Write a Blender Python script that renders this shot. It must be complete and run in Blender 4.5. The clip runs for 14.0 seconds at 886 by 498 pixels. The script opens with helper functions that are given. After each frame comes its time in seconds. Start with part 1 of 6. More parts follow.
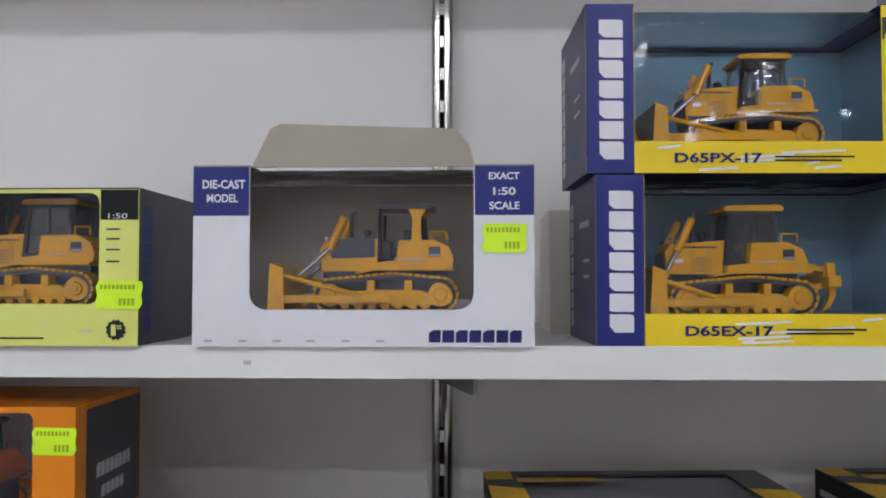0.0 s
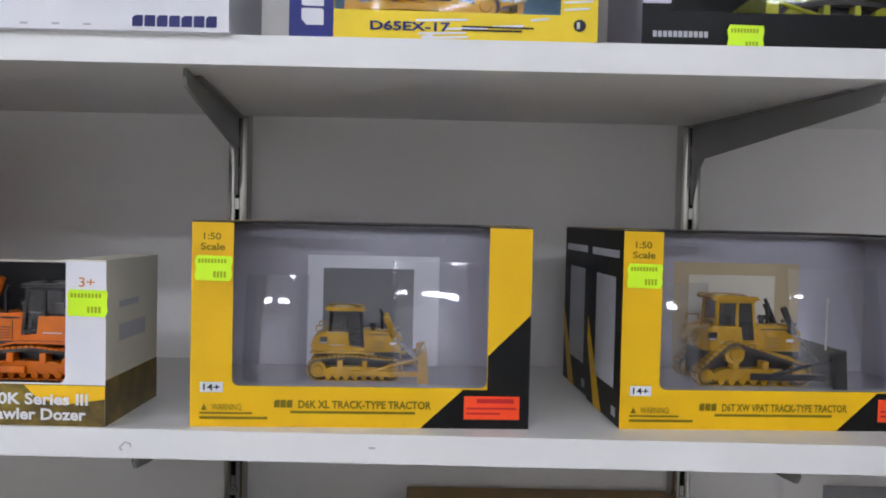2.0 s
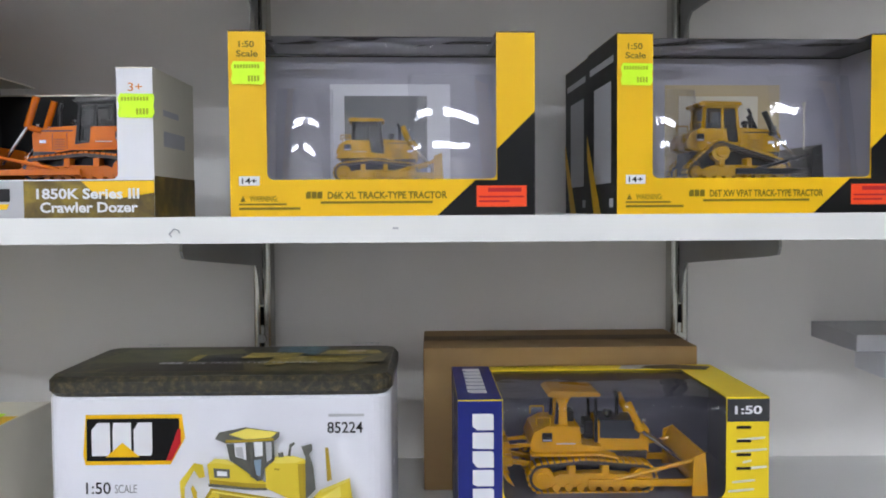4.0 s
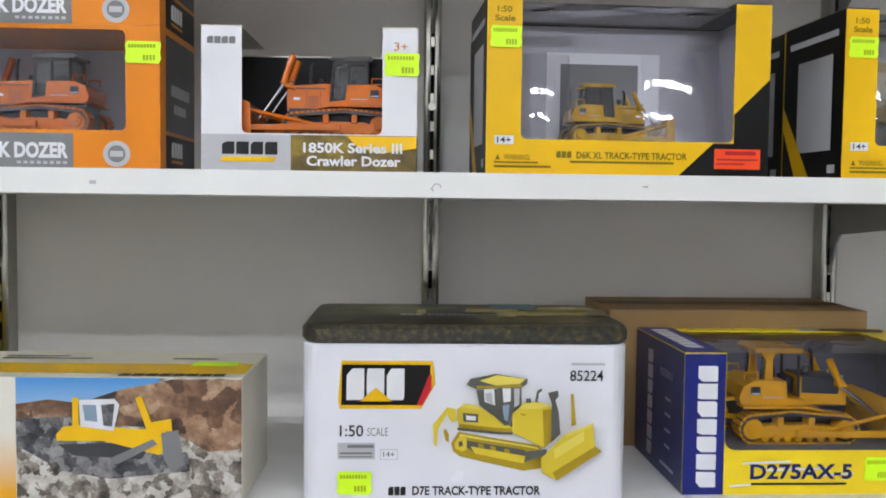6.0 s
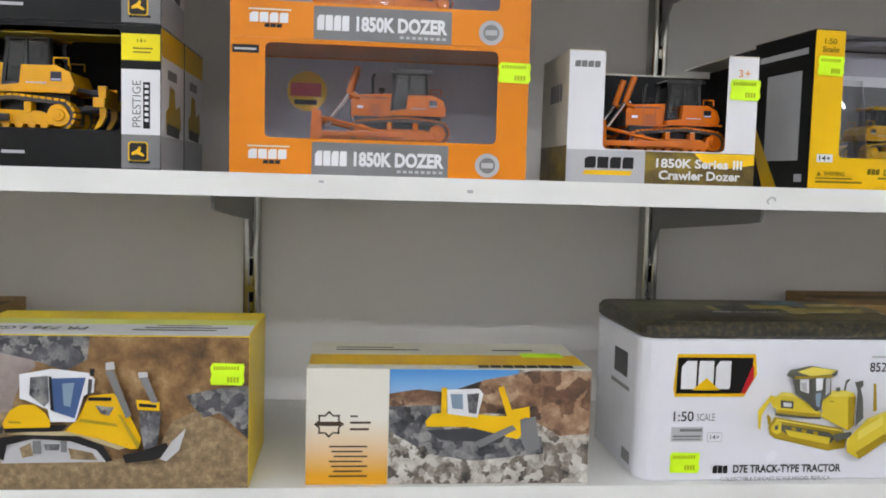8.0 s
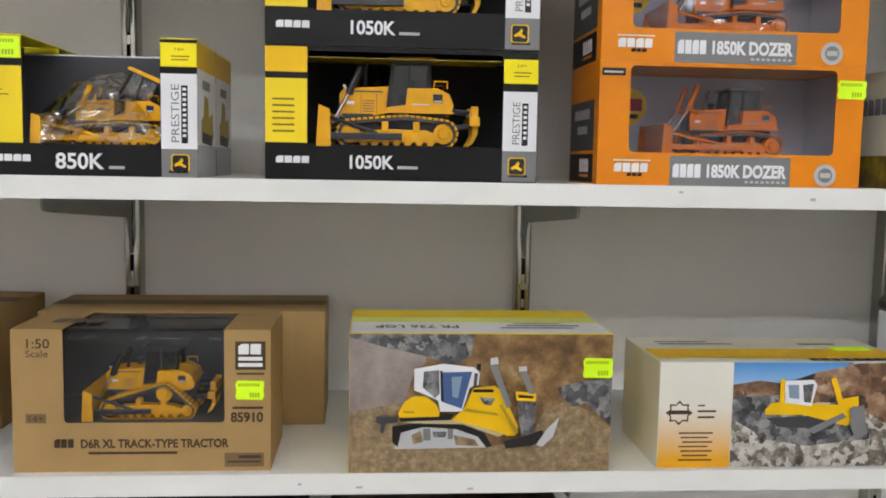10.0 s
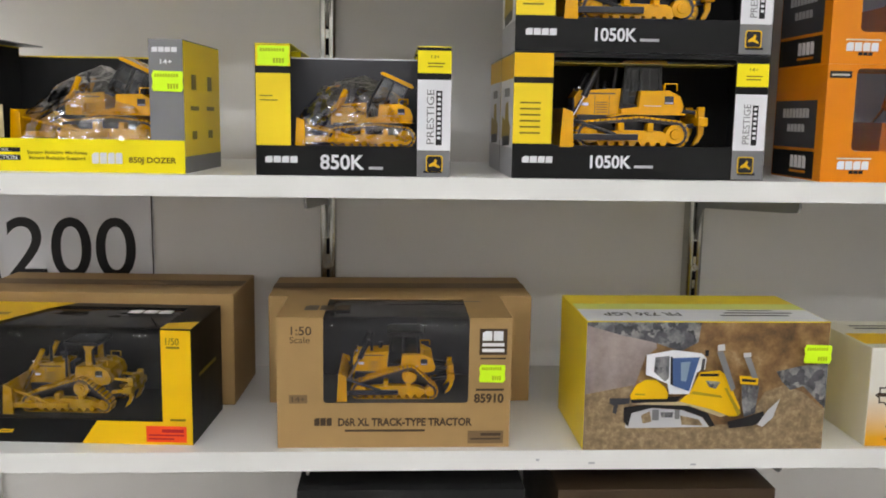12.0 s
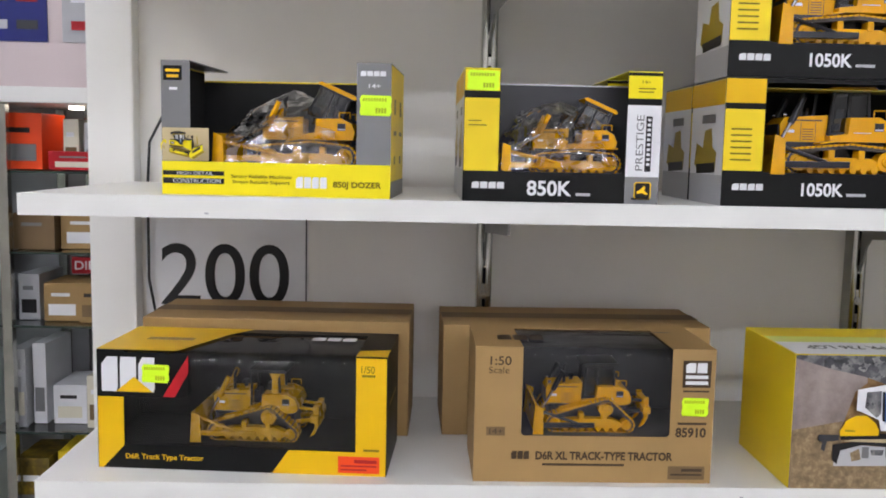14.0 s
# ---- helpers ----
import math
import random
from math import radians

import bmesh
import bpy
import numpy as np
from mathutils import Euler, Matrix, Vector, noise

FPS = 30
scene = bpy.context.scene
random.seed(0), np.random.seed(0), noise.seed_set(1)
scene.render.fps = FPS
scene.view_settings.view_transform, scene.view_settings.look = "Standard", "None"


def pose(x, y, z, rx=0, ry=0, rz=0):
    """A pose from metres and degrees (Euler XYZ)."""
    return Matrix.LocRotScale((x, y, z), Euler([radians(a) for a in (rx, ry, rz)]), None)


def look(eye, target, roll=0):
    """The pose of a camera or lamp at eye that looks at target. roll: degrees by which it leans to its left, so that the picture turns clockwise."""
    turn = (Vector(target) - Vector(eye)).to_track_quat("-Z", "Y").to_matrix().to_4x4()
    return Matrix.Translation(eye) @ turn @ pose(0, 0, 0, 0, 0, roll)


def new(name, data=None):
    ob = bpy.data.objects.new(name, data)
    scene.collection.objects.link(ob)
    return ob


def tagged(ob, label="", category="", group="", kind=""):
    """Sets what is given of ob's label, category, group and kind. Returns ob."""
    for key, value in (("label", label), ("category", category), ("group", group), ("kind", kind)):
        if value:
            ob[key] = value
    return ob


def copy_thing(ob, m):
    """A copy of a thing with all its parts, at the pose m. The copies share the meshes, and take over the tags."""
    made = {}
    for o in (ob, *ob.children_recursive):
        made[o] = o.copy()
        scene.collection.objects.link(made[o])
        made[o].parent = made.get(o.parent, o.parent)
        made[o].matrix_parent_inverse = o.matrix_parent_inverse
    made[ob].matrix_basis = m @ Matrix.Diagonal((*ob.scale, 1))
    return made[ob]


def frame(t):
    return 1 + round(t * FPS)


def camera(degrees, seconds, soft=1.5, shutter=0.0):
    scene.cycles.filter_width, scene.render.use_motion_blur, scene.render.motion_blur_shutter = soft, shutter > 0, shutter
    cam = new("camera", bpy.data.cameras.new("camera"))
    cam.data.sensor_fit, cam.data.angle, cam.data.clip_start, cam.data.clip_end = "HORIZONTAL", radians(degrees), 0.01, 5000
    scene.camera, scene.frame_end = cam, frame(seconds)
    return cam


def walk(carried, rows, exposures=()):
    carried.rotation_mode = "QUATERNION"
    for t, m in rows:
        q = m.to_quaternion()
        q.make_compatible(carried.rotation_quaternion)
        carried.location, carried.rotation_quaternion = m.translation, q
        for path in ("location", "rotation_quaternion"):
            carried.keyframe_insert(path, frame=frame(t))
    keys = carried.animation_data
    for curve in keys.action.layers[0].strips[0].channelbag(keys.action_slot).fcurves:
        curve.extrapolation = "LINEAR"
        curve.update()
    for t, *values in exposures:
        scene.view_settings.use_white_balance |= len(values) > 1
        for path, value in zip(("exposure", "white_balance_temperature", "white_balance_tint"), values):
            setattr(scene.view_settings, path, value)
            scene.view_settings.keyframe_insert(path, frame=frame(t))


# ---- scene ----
cam = camera(53.0, 14.0, soft=1.8)
PATH = [
    (0, (0.095, -0.007, 1.594), (0.023, 1.99, 1.666), 0.0),
    (0.5, (0.161, -0.034, 1.589), (0.119, 1.964, 1.673), 1.0),
    (1, (0.23, -0.052, 1.535), (0.191, 1.944, 1.666), 0.2),
    (1.5, (0.303, -0.052, 1.466), (0.259, 1.947, 1.514), 0.0),
    (2, (0.324, -0.074, 1.393), (0.319, 1.925, 1.326), 1.3),
    (2.5, (0.323, -0.125, 1.352), (0.34, 1.863, 1.134), 0.4),
    (2.7, (0.324, -0.142, 1.338), (0.344, 1.845, 1.1), 0.6),
    (4.8, (0.285, -0.177, 1.175), (0.267, 1.823, 1.159), -1.0),
    (5, (0.251, -0.183, 1.18), (0.244, 1.817, 1.155), -0.9),
    (5.5, (0.131, -0.198, 1.188), (0.152, 1.8, 1.12), -0.2),
    (6, (0.039, -0.211, 1.178), (0.092, 1.785, 1.074), 0.7),
    (6.5, (-0.062, -0.227, 1.19), (0.018, 1.768, 1.073), 0.8),
    (7, (-0.181, -0.252, 1.209), (-0.067, 1.74, 1.078), 1.0),
    (7.5, (-0.303, -0.268, 1.208), (-0.147, 1.72, 1.057), 1.5),
    (8, (-0.41, -0.276, 1.209), (-0.207, 1.707, 1.048), 1.6),
    (8.5, (-0.502, -0.296, 1.213), (-0.291, 1.685, 1.035), 1.6),
    (9, (-0.625, -0.318, 1.218), (-0.405, 1.663, 1.047), 0.4),
    (9.2, (-0.672, -0.32, 1.209), (-0.461, 1.663, 1.053), 0.5),
    (11.3, (-0.951, -0.38, 1.271), (-0.85, 1.597, 0.992), 1.0),
    (11.5, (-0.983, -0.386, 1.27), (-0.878, 1.591, 0.988), 1.0),
    (12, (-1.067, -0.38, 1.281), (-0.954, 1.595, 0.985), 0.9),
    (12.5, (-1.146, -0.378, 1.286), (-1.019, 1.595, 0.984), 1.8),
    (13, (-1.2, -0.383, 1.289), (-1.087, 1.595, 1.018), 2.3),
    (13.5, (-1.247, -0.374, 1.282), (-1.17, 1.612, 1.063), 1.1),
    (14, (-1.281, -0.35, 1.266), (-1.224, 1.637, 1.046), 1.2),
]
walk(cam, [(t, look(eye, target, roll)) for t, eye, target, roll in PATH], [(0, -0.84, 6300, 14), (1.2, -0.85, 6250, 15), (2.0, -0.5, 6200, 15), (2.8, -0.22, 6150, 14), (5, -0.22, 6300, 10), (8, -0.33, 6550, 10), (11.5, -0.42, 6900, 10), (14, -0.34, 6500, 14)])

# ---- light: rows of ceiling tubes in front of the shelves, and a dim even room ----
world = bpy.data.worlds.new("world")
scene.world = world
world.use_nodes = True
world.node_tree.nodes["Background"].inputs[0].default_value = (0.9, 0.95, 1.0, 1)
world.node_tree.nodes["Background"].inputs[1].default_value = 0.05
TUBE_POWER = 40.0


# ---- materials ----
def lin(r, g, b):
    f = lambda c: (c / 255 / 12.92) if c <= 10 else ((c / 255 + 0.055) / 1.055) ** 2.4
    return (f(r), f(g), f(b), 1.0)


def node(tree, kind, **values):
    n = tree.nodes.new(kind)
    for key, value in values.items():
        n.inputs[key].default_value = value
    return n


def surface(name, colour, rough=0.5, metal=0.0, var=0.08, scale=30.0, bump=0.1, fine=600.0, spec=0.5):
    """A plain material with grain at two scales."""
    m = bpy.data.materials.new(name)
    m.use_nodes = True
    t = m.node_tree
    b = t.nodes["Principled BSDF"]
    b.inputs["Metallic"].default_value = metal
    b.inputs["Specular IOR Level"].default_value = spec
    co = t.nodes.new("ShaderNodeTexCoord")
    big = node(t, "ShaderNodeTexNoise", Scale=scale, Detail=4.0)
    small = node(t, "ShaderNodeTexNoise", Scale=fine, Detail=2.0)
    t.links.new(co.outputs["Object"], big.inputs["Vector"])
    t.links.new(co.outputs["Object"], small.inputs["Vector"])
    mr = node(t, "ShaderNodeMapRange", **{"From Min": 0.25, "From Max": 0.75, "To Min": 1 - var, "To Max": 1 + var})
    t.links.new(big.outputs["Fac"], mr.inputs["Value"])
    mul = t.nodes.new("ShaderNodeVectorMath")
    mul.operation = "SCALE"
    mul.inputs[0].default_value = colour[:3]
    t.links.new(mr.outputs["Result"], mul.inputs["Scale"])
    t.links.new(mul.outputs["Vector"], b.inputs["Base Color"])
    rr = node(t, "ShaderNodeMapRange", **{"To Min": max(0.03, rough - 0.08), "To Max": min(1, rough + 0.1)})
    t.links.new(big.outputs["Fac"], rr.inputs["Value"])
    t.links.new(rr.outputs["Result"], b.inputs["Roughness"])
    if bump:
        bp = node(t, "ShaderNodeBump", Strength=bump, Distance=0.0006)
        t.links.new(small.outputs["Fac"], bp.inputs["Height"])
        t.links.new(bp.outputs["Normal"], b.inputs["Normal"])
    return m


def card(name, r, g, b, rough=0.38, var=0.05, bump=0.06):
    return surface(name, lin(r, g, b), rough, 0, var, 14.0, bump, 300.0, 0.3)


def mottled(name, stops, scale, detail=6.0, voronoi=0.0, rough=0.4):
    """A printed photograph of ground or rock: noise and cells through a colour ramp."""
    m = bpy.data.materials.new(name)
    m.use_nodes = True
    t = m.node_tree
    b = t.nodes["Principled BSDF"]
    b.inputs["Roughness"].default_value = rough
    co = t.nodes.new("ShaderNodeTexCoord")
    n = node(t, "ShaderNodeTexNoise", Scale=scale, Detail=detail, Roughness=0.65)
    t.links.new(co.outputs["Object"], n.inputs["Vector"])
    ramp = t.nodes.new("ShaderNodeValToRGB")
    while len(ramp.color_ramp.elements) < len(stops):
        ramp.color_ramp.elements.new(0.5)
    for e, (p, c) in zip(ramp.color_ramp.elements, stops):
        e.position, e.color = p, lin(*c)
    if voronoi:
        v = node(t, "ShaderNodeTexVoronoi", Scale=voronoi)
        warp = t.nodes.new("ShaderNodeMixRGB")
        warp.inputs[0].default_value = 0.02
        t.links.new(co.outputs["Object"], warp.inputs[1])
        t.links.new(n.outputs["Color"], warp.inputs[2])
        t.links.new(warp.outputs[0], v.inputs["Vector"])
        mix = t.nodes.new("ShaderNodeMixRGB")
        mix.inputs[0].default_value = 0.3
        sep = t.nodes.new("ShaderNodeSeparateColor")
        t.links.new(v.outputs["Color"], sep.inputs[0])
        t.links.new(n.outputs["Fac"], mix.inputs[1])
        t.links.new(sep.outputs[0], mix.inputs[2])
        t.links.new(mix.outputs[0], ramp.inputs["Fac"])
    else:
        t.links.new(n.outputs["Fac"], ramp.inputs["Fac"])
    t.links.new(ramp.outputs["Color"], b.inputs["Base Color"])
    return m


def graded(name, low, high, z0, z1, rough=0.4):
    """A printed fade between two colours up a panel (local heights in metres)."""
    m = bpy.data.materials.new(name)
    m.use_nodes = True
    t = m.node_tree
    b = t.nodes["Principled BSDF"]
    b.inputs["Roughness"].default_value = rough
    co = t.nodes.new("ShaderNodeTexCoord")
    sep = t.nodes.new("ShaderNodeSeparateXYZ")
    t.links.new(co.outputs["Object"], sep.inputs[0])
    mr = node(t, "ShaderNodeMapRange", **{"From Min": z0, "From Max": z1})
    t.links.new(sep.outputs["Z"], mr.inputs["Value"])
    mix = t.nodes.new("ShaderNodeMixRGB")
    mix.inputs[1].default_value, mix.inputs[2].default_value = lin(*low), lin(*high)
    t.links.new(mr.outputs["Result"], mix.inputs[0])
    t.links.new(mix.outputs[0], b.inputs["Base Color"])
    return m


def clear(name, tint=(1, 1, 1, 1), rough=0.04, bump=0.25, scale=25.0, gloss=1.0, ior=1.5):
    """Thin clear plastic or glass: see-through, with a Fresnel gloss."""
    m = bpy.data.materials.new(name)
    m.use_nodes = True
    t = m.node_tree
    t.nodes.remove(t.nodes["Principled BSDF"])
    tr = t.nodes.new("ShaderNodeBsdfTransparent")
    tr.inputs[0].default_value = tint
    gl = t.nodes.new("ShaderNodeBsdfGlossy")
    gl.inputs["Roughness"].default_value = rough
    fr = node(t, "ShaderNodeFresnel", IOR=ior)
    mix = t.nodes.new("ShaderNodeMixShader")
    boost = t.nodes.new("ShaderNodeMath")
    boost.operation = "MULTIPLY"
    boost.use_clamp = True
    boost.inputs[1].default_value = gloss
    t.links.new(fr.outputs[0], boost.inputs[0])
    t.links.new(boost.outputs[0], mix.inputs[0])
    t.links.new(tr.outputs[0], mix.inputs[1])
    t.links.new(gl.outputs[0], mix.inputs[2])
    t.links.new(mix.outputs[0], t.nodes["Material Output"].inputs[0])
    if bump:
        co = t.nodes.new("ShaderNodeTexCoord")
        n = node(t, "ShaderNodeTexNoise", Scale=scale, Detail=1.5)
        t.links.new(co.outputs["Object"], n.inputs["Vector"])
        bp = node(t, "ShaderNodeBump", Strength=bump, Distance=0.02)
        t.links.new(n.outputs["Fac"], bp.inputs["Height"])
        t.links.new(bp.outputs["Normal"], gl.inputs["Normal"])
        t.links.new(bp.outputs["Normal"], fr.inputs["Normal"])
    return m


def glow(name, colour, strength):
    m = bpy.data.materials.new(name)
    m.use_nodes = True
    b = m.node_tree.nodes["Principled BSDF"]
    b.inputs["Base Color"].default_value = (0.9, 0.9, 0.9, 1)
    b.inputs["Emission Color"].default_value = colour
    b.inputs["Emission Strength"].default_value = strength
    return m


M = dict(
    wall=surface("wall_paint", lin(241, 238, 234), 0.6, 0, 0.06, 2.2, 0.2, 180.0),
    shelf=surface("white_laminate", lin(238, 237, 234), 0.38, 0, 0.03, 6.0, 0.05, 400.0),
    steel=surface("zinc_steel", lin(176, 176, 168), 0.17, 1.0, 0.1, 25.0, 0.05, 300.0),
    edge=surface("white_edge_band", lin(236, 236, 233), 0.42, 0, 0.05, 5.0, 0.05, 200.0),
    # near-black steel: the shade inside the upright's slots, put into the colour
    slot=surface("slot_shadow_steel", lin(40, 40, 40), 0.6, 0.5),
    bracket=surface("grey_bracket_paint", lin(140, 140, 138), 0.45, 0.2, 0.08, 15.0),
    floor=surface("vinyl_floor", lin(178, 174, 168), 0.45, 0, 0.15, 4.0, 0.1, 80.0),
    ceiling=surface("ceiling_tile", lin(225, 224, 220), 0.85, 0, 0.05, 8.0, 0.4, 120.0),
    tube=glow("tube_light", (0.95, 1.0, 1.08, 1), TUBE_POWER),
    white=card("white_card", 232, 232, 236),
    cream=card("cream_card", 222, 216, 198),
    grey=card("grey_card", 122, 122, 124),
    dgrey=card("dark_grey_card", 62, 62, 66),
    lgrey=card("light_grey_card", 186, 186, 190),
    black=surface("black_card", lin(8, 8, 9), 0.42, 0, 0.08, 14.0, 0.05, 300.0, 0.22),
    dblack=surface("matt_black_card", lin(9, 8, 9), 0.8, 0, 0.1, 20.0, 0.05),
    navy=card("navy_blue_card", 24, 34, 112),
    dnavy=card("dark_blue_card", 28, 34, 82),
    yellow=card("yellow_card", 230, 182, 4),
    lemon=card("lemon_card", 244, 226, 20),
    lime=card("pale_lime_card", 224, 228, 120),
    orange=card("orange_card", 216, 126, 3),
    red=card("red_card", 178, 22, 34),
    warn=card("red_orange_label", 238, 76, 28),
    kraft=surface("kraft_card", lin(158, 126, 78), 0.62, 0, 0.06, 25.0, 0.15, 250.0),
    kraft_dark=surface("dark_kraft_card", lin(112, 88, 56), 0.65, 0, 0.07, 25.0, 0.15, 250.0),
    board=surface("grey_board", lin(166, 158, 142), 0.7, 0, 0.05, 20.0, 0.12, 300.0),
    fluo=surface("fluorescent_sticker", lin(214, 255, 20), 0.5, 0, 0.04, 40.0),
    ink=card("dark_ink", 28, 26, 28),
    inkblue=card("blue_ink", 24, 30, 96),
    inkbrown=card("brown_ink", 66, 50, 34),
    inkyellow=card("yellow_ink", 240, 190, 20),
    inkfluo=card("faint_sticker_ink", 160, 190, 14),
    inkolive=card("olive_ink", 120, 104, 10),
    tray=card("grey_lilac_tray", 182, 180, 190),
    bluetray=card("pale_blue_tray", 118, 158, 180),
    slategrey=card("slate_grey_tray", 104, 102, 114),
    silver=surface("silver_card", lin(176, 170, 184), 0.3, 0.3, 0.08, 12.0, 0.05),
    paint_yellow=surface("yellow_enamel", lin(218, 158, 4), 0.16, 0, 0.08, 60.0, 0.05),
    paint_deep=surface("deep_yellow_enamel", lin(186, 142, 12), 0.26, 0, 0.1, 60.0, 0.05),
    paint_orange=surface("orange_enamel", lin(196, 100, 16), 0.15, 0, 0.08, 60.0, 0.05),
    paint_lime=surface("lime_yellow_enamel", lin(176, 180, 16), 0.3, 0, 0.08, 60.0, 0.05),
    paint_black=surface("black_enamel", lin(26, 26, 28), 0.3, 0, 0.1, 60.0, 0.05),
    chrome=surface("chrome", lin(200, 200, 204), 0.15, 1.0, 0.05, 40.0, 0),
    rubber=surface("track_grey", lin(64, 58, 52), 0.5, 0.3, 0.15, 60.0, 0.1),
    cabglass=clear("cab_glass", (0.1, 0.11, 0.12, 1), 0.03, 0, gloss=1.5),
    clearglass=clear("clear_cab_plastic", (0.62, 0.64, 0.66, 1), 0.08, 0.25, 60.0, 3.5),
    smokeglass=clear("smoke_cab_plastic", (0.32, 0.34, 0.36, 1), 0.05, 0.15, 60.0, 2.2),
    maroonglass=clear("maroon_cab_plastic", (0.3, 0.08, 0.1, 1), 0.05, 0.1, 60.0, 2.0),
    paint_slate=surface("slate_blue_enamel", lin(44, 48, 58), 0.3, 0, 0.1, 60.0, 0.05),
    film=clear("window_film", (0.95, 0.95, 0.97, 1), 0.05, 0.18, 16.0, 0.95),
    blister=clear("blister_plastic", (0.93, 0.93, 0.95, 1), 0.035, 0.04, 20.0, 3.2),
    wrap=clear("wrap_plastic", (0.95, 0.95, 0.96, 1), 0.04, 0.35, 45.0, 4.5),
    glassedge=surface("green_glass_edge", lin(40, 58, 52), 0.15, 0, 0.05, 20.0, 0),
    spot=glow("spot_glow", (1, 0.92, 0.8, 1), 12.0),
    glass=clear("shelf_glass", (0.86, 0.93, 0.9, 1), 0.02, 0, gloss=1.5),
    fade=graded("white_to_amber_print", (222, 158, 14), (228, 224, 212), 0.012, 0.075),
    topfade=graded("white_to_yellow_print", (238, 206, 20), (236, 234, 228), 0.0, 0.1),
    sky=graded("printed_sky", (170, 200, 225), (70, 140, 205), 0.085, 0.128),
    rock=mottled("printed_rock", [(0.3, (42, 31, 27)), (0.48, (100, 70, 50)), (0.6, (144, 110, 84)), (0.75, (190, 164, 138))], 42.0, 7.0, 60.0),
    rubble=mottled("printed_rubble", [(0.28, (40, 37, 36)), (0.42, (112, 102, 92)), (0.55, (178, 172, 164)), (0.8, (224, 222, 218))], 60.0, 6.0, 110.0),
    slate=mottled("printed_dark_rubble", [(0.3, (34, 34, 38)), (0.5, (84, 84, 90)), (0.7, (150, 148, 146))], 60.0, 6.0, 100.0),
    soil=mottled("printed_soil", [(0.3, (62, 44, 24)), (0.48, (118, 86, 50)), (0.6, (146, 114, 72)), (0.75, (186, 160, 124))], 30.0, 7.0),
    earth=mottled("printed_earth", [(0.28, (96, 78, 54)), (0.5, (132, 110, 80)), (0.75, (176, 154, 118))], 110.0, 8.0),
    cliff=mottled("printed_grey_cliff", [(0.3, (110, 98, 96)), (0.55, (148, 134, 130)), (0.75, (172, 158, 150))], 18.0, 6.0),
    camo=mottled("printed_dark_ground", [(0.3, (20, 20, 17)), (0.5, (46, 43, 32)), (0.63, (84, 74, 48)), (0.8, (128, 112, 76))], 130.0, 6.0, 0.0),
    olive=mottled("printed_olive_scene", [(0.3, (48, 36, 12)), (0.5, (104, 84, 22)), (0.7, (156, 132, 30))], 24.0, 5.0),
)


# ---- mesh helpers ----
def part(name, bm, material, parent=None, label="", smooth=False):
    bmesh.ops.recalc_face_normals(bm, faces=bm.faces)
    me = bpy.data.meshes.new(name)
    bm.to_mesh(me)
    bm.free()
    if smooth:
        for p in me.polygons:
            p.use_smooth = True
    me.materials.append(M[material] if isinstance(material, str) else material)
    ob = new(name, me)
    if parent is not None:
        ob.parent = parent
    if label:
        tagged(ob, label)
    return ob


def slab(bm, x0, x1, y0, y1, z0, z1, bevel=0.0):
    v = bmesh.ops.create_cube(bm, size=1.0, matrix=Matrix.Translation(((x0 + x1) / 2, (y0 + y1) / 2, (z0 + z1) / 2)) @ Matrix.Diagonal((x1 - x0, y1 - y0, z1 - z0, 1)))["verts"]
    if bevel:
        edges = list({e for q in v for e in q.link_edges})
        bmesh.ops.bevel(bm, geom=edges, offset=bevel, segments=2, affect="EDGES", profile=0.6)


def block(*dims, bevel=0.0):
    bm = bmesh.new()
    slab(bm, *dims, bevel=bevel)
    return bm


def rod(bm, a, b, r, n=10, r2=None):
    a, b = Vector(a), Vector(b)
    q = (b - a).to_track_quat("Z", "Y").to_matrix().to_4x4()
    bmesh.ops.create_cone(bm, cap_ends=True, segments=n, radius1=r, radius2=r if r2 is None else r2, depth=(b - a).length, matrix=Matrix.Translation((a + b) / 2) @ q)


def beam(bm, a, b, w, h):
    """A square bar from a to b."""
    a, b = Vector(a), Vector(b)
    q = (b - a).to_track_quat("Z", "Y").to_matrix().to_4x4()
    bmesh.ops.create_cube(bm, size=1.0, matrix=Matrix.Translation((a + b) / 2) @ q @ Matrix.Diagonal((w, h, (b - a).length, 1)))


def prism(bm, profile, y0, y1):
    """A side profile of (x, z) drawn out from y0 to y1."""
    a = [bm.verts.new((x, y0, z)) for x, z in profile]
    b = [bm.verts.new((x, y1, z)) for x, z in profile]
    bm.faces.new(a)
    bm.faces.new(b[::-1])
    n = len(a)
    for i in range(n):
        bm.faces.new((a[i], b[i], b[(i + 1) % n], a[(i + 1) % n]))


def arc(cx, cz, r, a0, a1, n=5):
    return [(cx + r * math.cos(radians(a0 + (a1 - a0) * i / n)), cz + r * math.sin(radians(a0 + (a1 - a0) * i / n))) for i in range(n + 1)]


def rounded(x0, z0, x1, z1, r, n=5):
    if r <= 0:
        return [(x0, z0), (x1, z0), (x1, z1), (x0, z1)]
    return arc(x1 - r, z0 + r, r, -90, 0, n) + arc(x1 - r, z1 - r, r, 0, 90, n) + arc(x0 + r, z1 - r, r, 90, 180, n) + arc(x0 + r, z0 + r, r, 180, 270, n)


